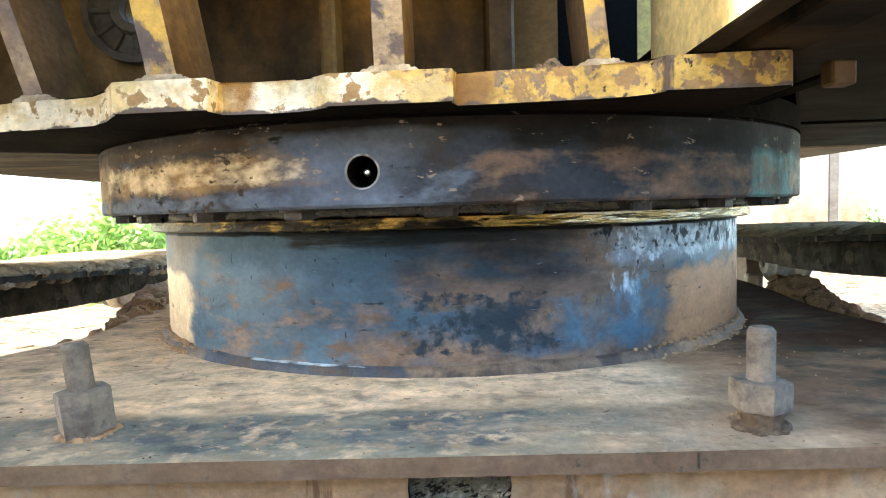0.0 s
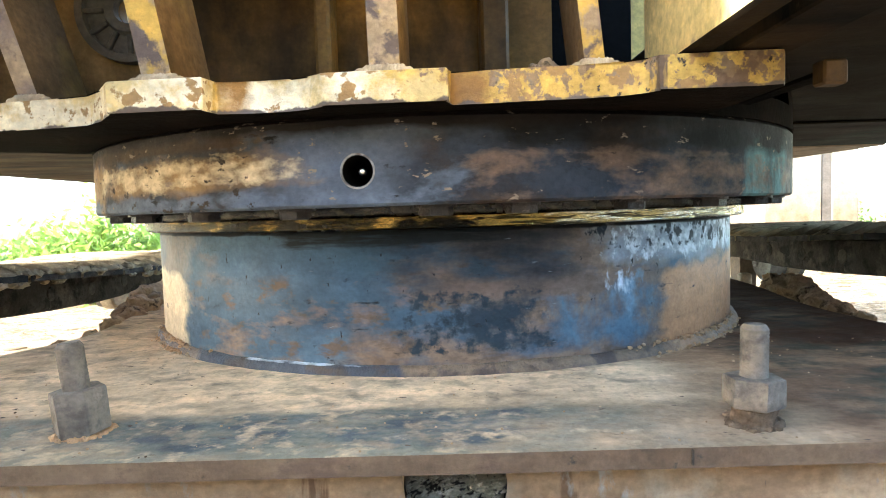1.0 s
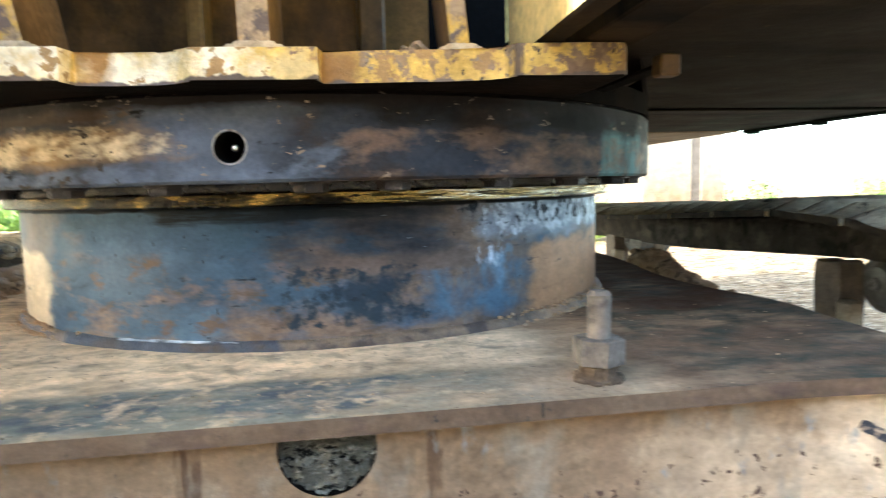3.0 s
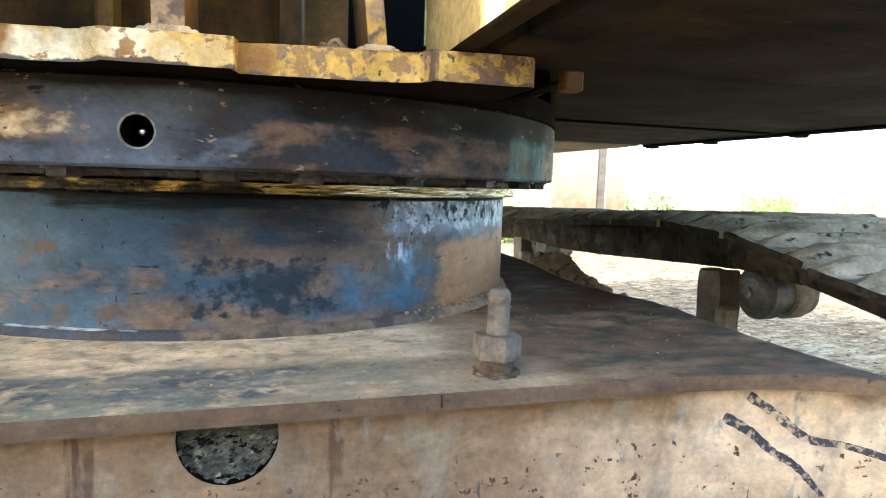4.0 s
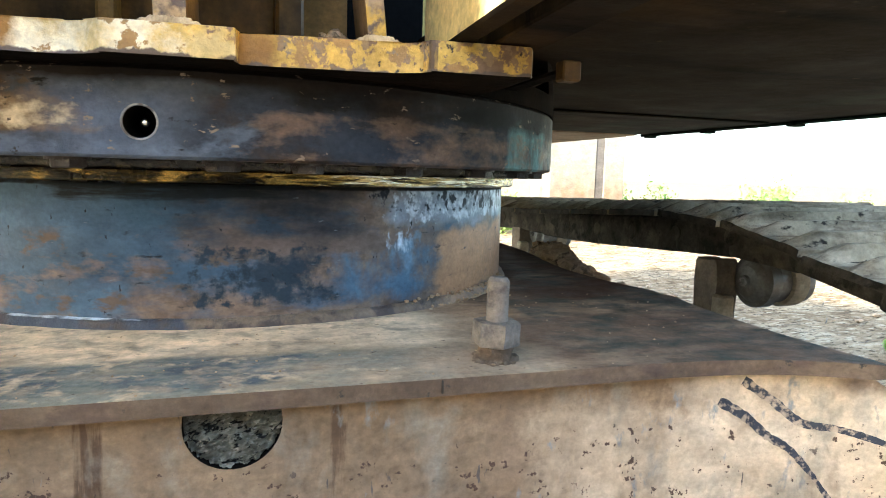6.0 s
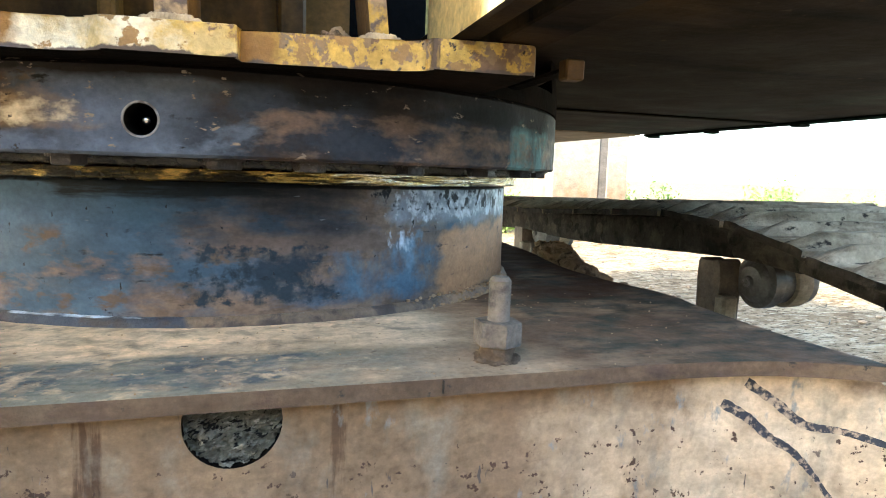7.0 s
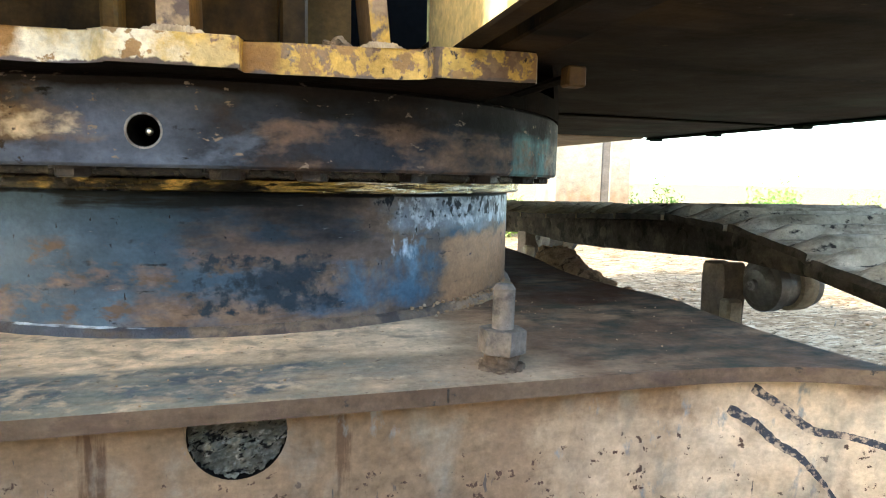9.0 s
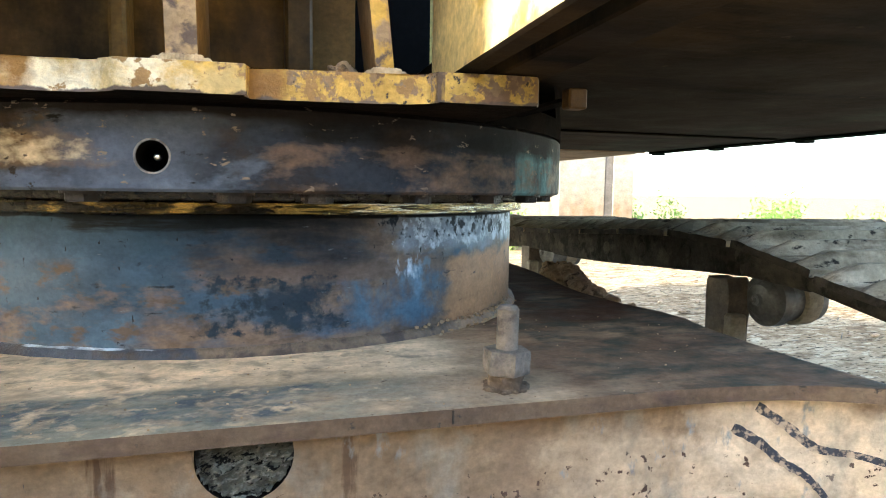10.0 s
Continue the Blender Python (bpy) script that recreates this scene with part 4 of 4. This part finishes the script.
def track(side):
    """A crawler track: frame, rollers, wheels and a chain of triple-grouser shoes."""
    cx, drop = 1.15 * side, 0.0 if side > 0 else 0.035
    ob = thing("crawler_track", (cx, 0.25, 0), "mud-dried steel crawler track with ribbed shoes", "crawler track", "crawler tracks")
    top = smoothline([(-1.52, 0.80), (-1.2, 0.80), (-0.85, 0.81), (-0.56, 0.848), (-0.34, 0.892), (-0.12, 0.907), (0.12, 0.897), (0.48, 0.876), (0.75, 0.866), (0.97, 0.868), (1.2, 0.862), (1.6, 0.84), (2.02, 0.83)], 12)
    path = [(y, z - drop) for y, z in top]
    for c, sgn in ((2.02, 1), (-1.52, -1)):
        zt = path[-1][1] if sgn > 0 else top[0][1] - drop
        r = (zt - 0.03) / 2
        arc = [(c + sgn * r * math.sin(math.pi * i / 20), 0.03 + r + sgn * r * math.cos(math.pi * i / 20)) for i in range(21)]
        path += arc[1:] if sgn > 0 else [(c + 3.54 - 3.54 * i / 20, 0.03) for i in range(1, 20)] + arc[:-1]
    pts = [Vector((0, y, z)) for y, z in path]
    lens = [0.0]
    for a, b in zip(pts, pts[1:] + pts[:1]):
        lens.append(lens[-1] + (b - a).length)
    count = round(lens[-1] / 0.19)
    pitch = lens[-1] / count
    half = pitch * 0.475
    prof = [(-half, 0.0), (half, 0.0), (half, 0.012)]
    for k in (0.36, 0.0, -0.36):
        prof += [(k * pitch + 0.017, 0.013), (k * pitch + 0.006, 0.036), (k * pitch - 0.006, 0.037), (k * pitch - 0.017, 0.013)]
    prof.append((-half, 0.012))
    shoes = []
    for s in range(4):
        b2 = bmesh.new()
        rows = [[b2.verts.new((-0.30 + 0.6 * i / 24, y, z)) for y, z in prof] for i in range(25)]
        for p, q in zip(rows, rows[1:]):
            for j in range(len(prof)):
                b2.faces.new((p[j], q[j], q[(j + 1) % len(prof)], p[(j + 1) % len(prof)]))
        b2.faces.new(rows[0])
        b2.faces.new(rows[-1])
        for v in b2.verts:
            lump = max(0.0, noise.noise(v.co * 9 + Vector((s * 7, 0, 3))))
            if v.co.z > 0.015 and abs(v.co.x) > 0.26:
                v.co.z = 0.014 + (v.co.z - 0.014) * max(0.0, (0.295 - abs(v.co.x)) / 0.035)
            if v.co.z > 0.005:
                v.co.z = max(v.co.z, 0.012 + 0.005 * lump) + 0.002 * noise.noise(v.co * 24 + Vector((s * 5, 0, 0)))
            v.co.y += 0.0015 * noise.noise(v.co * 14 + Vector((0, s * 5, 0)))
            v.co.x += 0.003 * noise.noise(Vector((v.co.y * 25, v.co.z * 40, s * 5))) if abs(v.co.x) > 0.29 else 0
        me = mesh_of("track_shoe", b2, [M_shoe, M_link], 50)
        # end and underside faces take the dark chain colour as painted shade
        for p in me.polygons:
            p.material_index = 1 if abs(p.normal.x) > 0.6 or p.normal.z < -0.5 else 0
        shoes.append(me)
    links = []
    for sx in (-1, 1):
        bm = bmesh.new()
        box(bm, (sx * 0.085 - 0.02, -pitch * 0.53, -0.092), (sx * 0.085 + 0.02, pitch * 0.53, -0.002), 0.012, seg=2)
        links.append(mesh_of("chain_link", bm, M_link, 40))
    bm = bmesh.new()
    lathe(bm, [(0.0, -0.107), (0.018, -0.107), (0.020, -0.105), (0.020, 0.105), (0.018, 0.107), (0.0, 0.107)], 14, m=Matrix.Translation((0, -pitch / 2, -0.045)) @ Matrix.Rotation(radians(90), 4, 'Y'))
    pin = mesh_of("chain_pin", bm, M_link, 40)
    rr = random.Random(11 + side)
    for i in range(count):
        d = i * pitch
        k = max(j for j in range(len(pts)) if lens[j] <= d + 1e-9)
        a, b = pts[k], pts[(k + 1) % len(pts)]
        p = a.lerp(b, (d - lens[k]) / max(1e-6, lens[k + 1] - lens[k]))
        t = (pts[(k + 2) % len(pts)] - pts[k - 1]).normalized()
        m = Matrix.Translation((cx, p.y, p.z)) @ Matrix.Rotation(math.atan2(t.z, t.y), 4, 'X') @ Matrix.Rotation(radians(rr.uniform(-0.8, 0.8)), 4, 'X')
        part("track_shoe", shoes[(i * 3 + i // 4) % 4], None, ob, m=m)
        part("chain_link", links[0], None, ob, m=m)
        part("chain_link", links[1], None, ob, m=m)
        part("chain_pin", pin, None, ob, m=m)
    # mud dried on the shoes' inner ends
    if side < 0:
        bm = bmesh.new()
        for i in range(110):
            y, z = top[rr.randrange(18, len(top) - 30)]
            r = rr.uniform(0.006, 0.018)
            clod(bm, (cx - side * rr.uniform(0.27, 0.298), y + rr.uniform(-0.05, 0.05), z - drop + rr.choice((0.012, 0.016, -0.004))), (r * 0.8, r * 1.7, r * 0.6), i, cuts=2, rough=0.5)
        part("dried_mud", bm, M_shoe, ob, "lumps of dried mud on the shoe ends", smooth=70)["kind"] = "stuff"
    # side frame
    bm = bmesh.new()
    box(bm, (cx - 0.16, -1.25, 0.22), (cx + 0.16, 1.8, 0.56), 0.03, seg=2)
    part("side_frame", bm, M_bracket, ob)
    for y in (-0.1135, 1.02):
        inner = cx - side * 0.053
        zc = 0.7655 - drop
        bm = bmesh.new()
        out = smoothline([(y + 0.128, 0.55), (y + 0.126, 0.70), (y + 0.130, zc + 0.030), (y + 0.115, zc + 0.037), (y + 0.09, zc + 0.033), (y + 0.075, zc + 0.040), (y + 0.062, zc + 0.042), (y + 0.055, zc + 0.030), (y + 0.050, zc - 0.02), (y + 0.055, 0.69), (y + 0.055, 0.55)], 2)
        vs = slab(bm, out, 0.0, 0.06, 0.003)
        bmesh.ops.transform(bm, matrix=Matrix(((0, 0, side, inner - side * 0.05), (1, 0, 0, 0), (0, 1, 0, 0), (0, 0, 0, 1))), verts=bm.verts[:])
        br = part("roller_bracket", bm, M_bracket, ob, "rough cut roller bracket", smooth=35)
        bm = bmesh.new()
        box(bm, (-0.02, y + 0.020, 0.55), (0.02, y + 0.056, 0.728 - drop), 0.006)
        for v in bm.verts:
            v.co.x = inner + side * (v.co.x - 0.04)
        part("bracket_foot", bm, M_rollermud, br, "pale block at the bracket")
        mr = Matrix.Translation((inner, y, zc)) @ Matrix.Rotation(radians(90 * side), 4, 'Y')
        bm = bmesh.new()
        lathe(bm, [(0.0, -0.022), (0.012, -0.022), (0.014, -0.016), (0.034, -0.014), (0.044, -0.004), (0.047, 0.0), (0.060, 0.004), (0.060, 0.030), (0.050, 0.035), (0.050, 0.066)], 40, m=mr)
        roller = part("carrier_roller", bm, M_roller, ob, "grey steel carrier roller", smooth=30)
        bm = bmesh.new()
        lathe(bm, [(0.050, 0.066), (0.058, 0.068), (0.060, 0.073), (0.059, 0.106), (0.052, 0.112)], 40, m=mr)
        part("mud_band", bm, M_rollermud, roller, "tan mud dried round the roller", smooth=30)
        bm = bmesh.new()
        lathe(bm, [(0.050, 0.110), (0.052, 0.113), (0.052, 0.128), (0.044, 0.134), (0.0, 0.134)], 40, m=mr)
        part("outer_rim", bm, M_roller, roller, smooth=30)
        bm = bmesh.new()
        lathe(bm, [(0.0055, -0.024), (0.009, -0.026), (0.0115, -0.024), (0.0115, -0.018)], 20, m=mr)
        part("plug", bm, M_rim, roller, "small round plug", smooth=40)
    for y, zc, r, nm in ((-1.52, 0.41, 0.29, "idler"), (2.02, 0.43, 0.30, "sprocket")):
        bm = bmesh.new()
        lathe(bm, [(0.0, -0.06), (0.08, -0.06), (0.1, -0.03), (r - 0.04, -0.03), (r, -0.045), (r, 0.045), (r - 0.04, 0.03), (0.1, 0.03), (0.08, 0.06), (0.0, 0.06)], 44,
              m=Matrix.Translation((cx, y, zc)) @ Matrix.Rotation(radians(90), 4, 'Y'))
        part(nm, bm, M_link, ob, smooth=40)
    return ob


track(1)
track(-1)

# ---- mud heaps on the edge of the plate ----
for spots in (((0.760, 0.24, 0.032), (0.735, 0.15, 0.040), (0.712, 0.06, 0.032), (0.695, -0.03, 0.024), (0.680, -0.11, 0.019), (0.668, -0.19, 0.015), (0.664, -0.27, 0.010)),
              ((-0.62, 0.02, 0.030), (-0.635, 0.10, 0.042), (-0.66, 0.20, 0.056), (-0.68, 0.32, 0.060), (-0.605, -0.07, 0.021), (-0.600, -0.15, 0.014), (-0.612, -0.22, 0.010))):
    ob = thing("mud_heap", (spots[0][0], spots[0][1], 0.79), "heap of dry crumbly mud on the plate edge", "mud", "mud heaps")
    for i, (x, y, r) in enumerate(spots):
        bm = bmesh.new()
        clod(bm, (x, y, 0.79), (r * 0.9, r * 1.5, r * 0.8), i + 2, cuts=4, rough=0.5)
        part("mud_lump", bm, M_mud, ob, smooth=80)
# pebbles and crumbs on the plate
bm = bmesh.new()
rnd = random.Random(21)
for i in range(150):
    x, y, s = rnd.uniform(-0.5, 0.6), rnd.uniform(-0.725, -0.35), rnd.uniform(0.0004, 0.0012)
    if math.hypot(x, y) < RD + 0.015:
        continue
    clod(bm, (x, y, ZP + s * 0.5), (s * 1.3, s * 1.3, s), i, cuts=1)
tagged(part("crumbs", bm, M_mud), "tiny dry crumbs of earth on the plate", "crumbs", kind="stuff")

# ---- plants ----


def bush(x, y, w, h, n, seed, leaf):
    """A shrub: stems and many separate small leaves with gaps."""
    rr = random.Random(seed)
    ob = thing("bush", (x, y, 0), "bright green leafy shrub in full light", "bush", "bushes")
    bs, bl = bmesh.new(), bmesh.new()
    for i in range(max(5, n // 60)):
        a, q = rr.uniform(0, 6.28), rr.random() ** 0.5
        tip = Vector((x + w * q * math.cos(a), y + w * 0.6 * q * math.sin(a), h * rr.uniform(0.55, 1.0) * (1 - 0.4 * q)))
        root = Vector((x + 0.3 * w * q * math.cos(a), y + 0.2 * w * q * math.sin(a), -0.03))
        side = Vector((0.008, 0, 0))
        v = [bs.verts.new(p) for p in (root - side, root + side, root + Vector((0, 0.012, 0)), tip)]
        for f in ((0, 1, 3), (1, 2, 3), (2, 0, 3)):
            bs.faces.new([v[k] for k in f])
        for k in range(60):
            c = root.lerp(tip, rr.uniform(0.25, 1.05)) + Vector([rr.gauss(0, 0.12) * w, rr.gauss(0, 0.1) * w, rr.gauss(0, 0.09) * h])
            d = Vector([rr.uniform(-1, 1) for _ in range(3)]).normalized()
            e = d.cross(Vector([rr.uniform(-1, 1) for _ in range(3)])).normalized()
            L = leaf * rr.uniform(0.6, 1.3)
            q4 = [c - d * L, c + e * L * 0.4, c + d * L, c - e * L * 0.4]
            bl.faces.new([bl.verts.new(p) for p in q4])
    part("stems", bs, M_stem, ob)
    part("leaves", bl, M_leaf, ob)
    return ob


bush(3.78, 1.58, 0.08, 0.07, 180, 12, 0.012)
bush(-4.3, 6.6, 0.9, 1.30, 4800, 1, 0.055)
bush(-3.4, 6.9, 0.8, 1.15, 4000, 2, 0.055)
bush(-5.4, 6.4, 0.8, 1.05, 3000, 3, 0.055)
bush(-2.8, 7.6, 0.6, 1.0, 2000, 4, 0.05)
bush(4.2, 9.3, 0.5, 0.85, 1600, 5, 0.045)
bush(6.5, 9.2, 0.55, 0.95, 1500, 15, 0.04)
bush(7.35, 9.0, 0.40, 1.28, 600, 6, 0.04)
bush(9.7, 9.0, 0.75, 1.25, 1700, 8, 0.045)
bush(12.0, 9.0, 0.5, 1.08, 480, 9, 0.04)
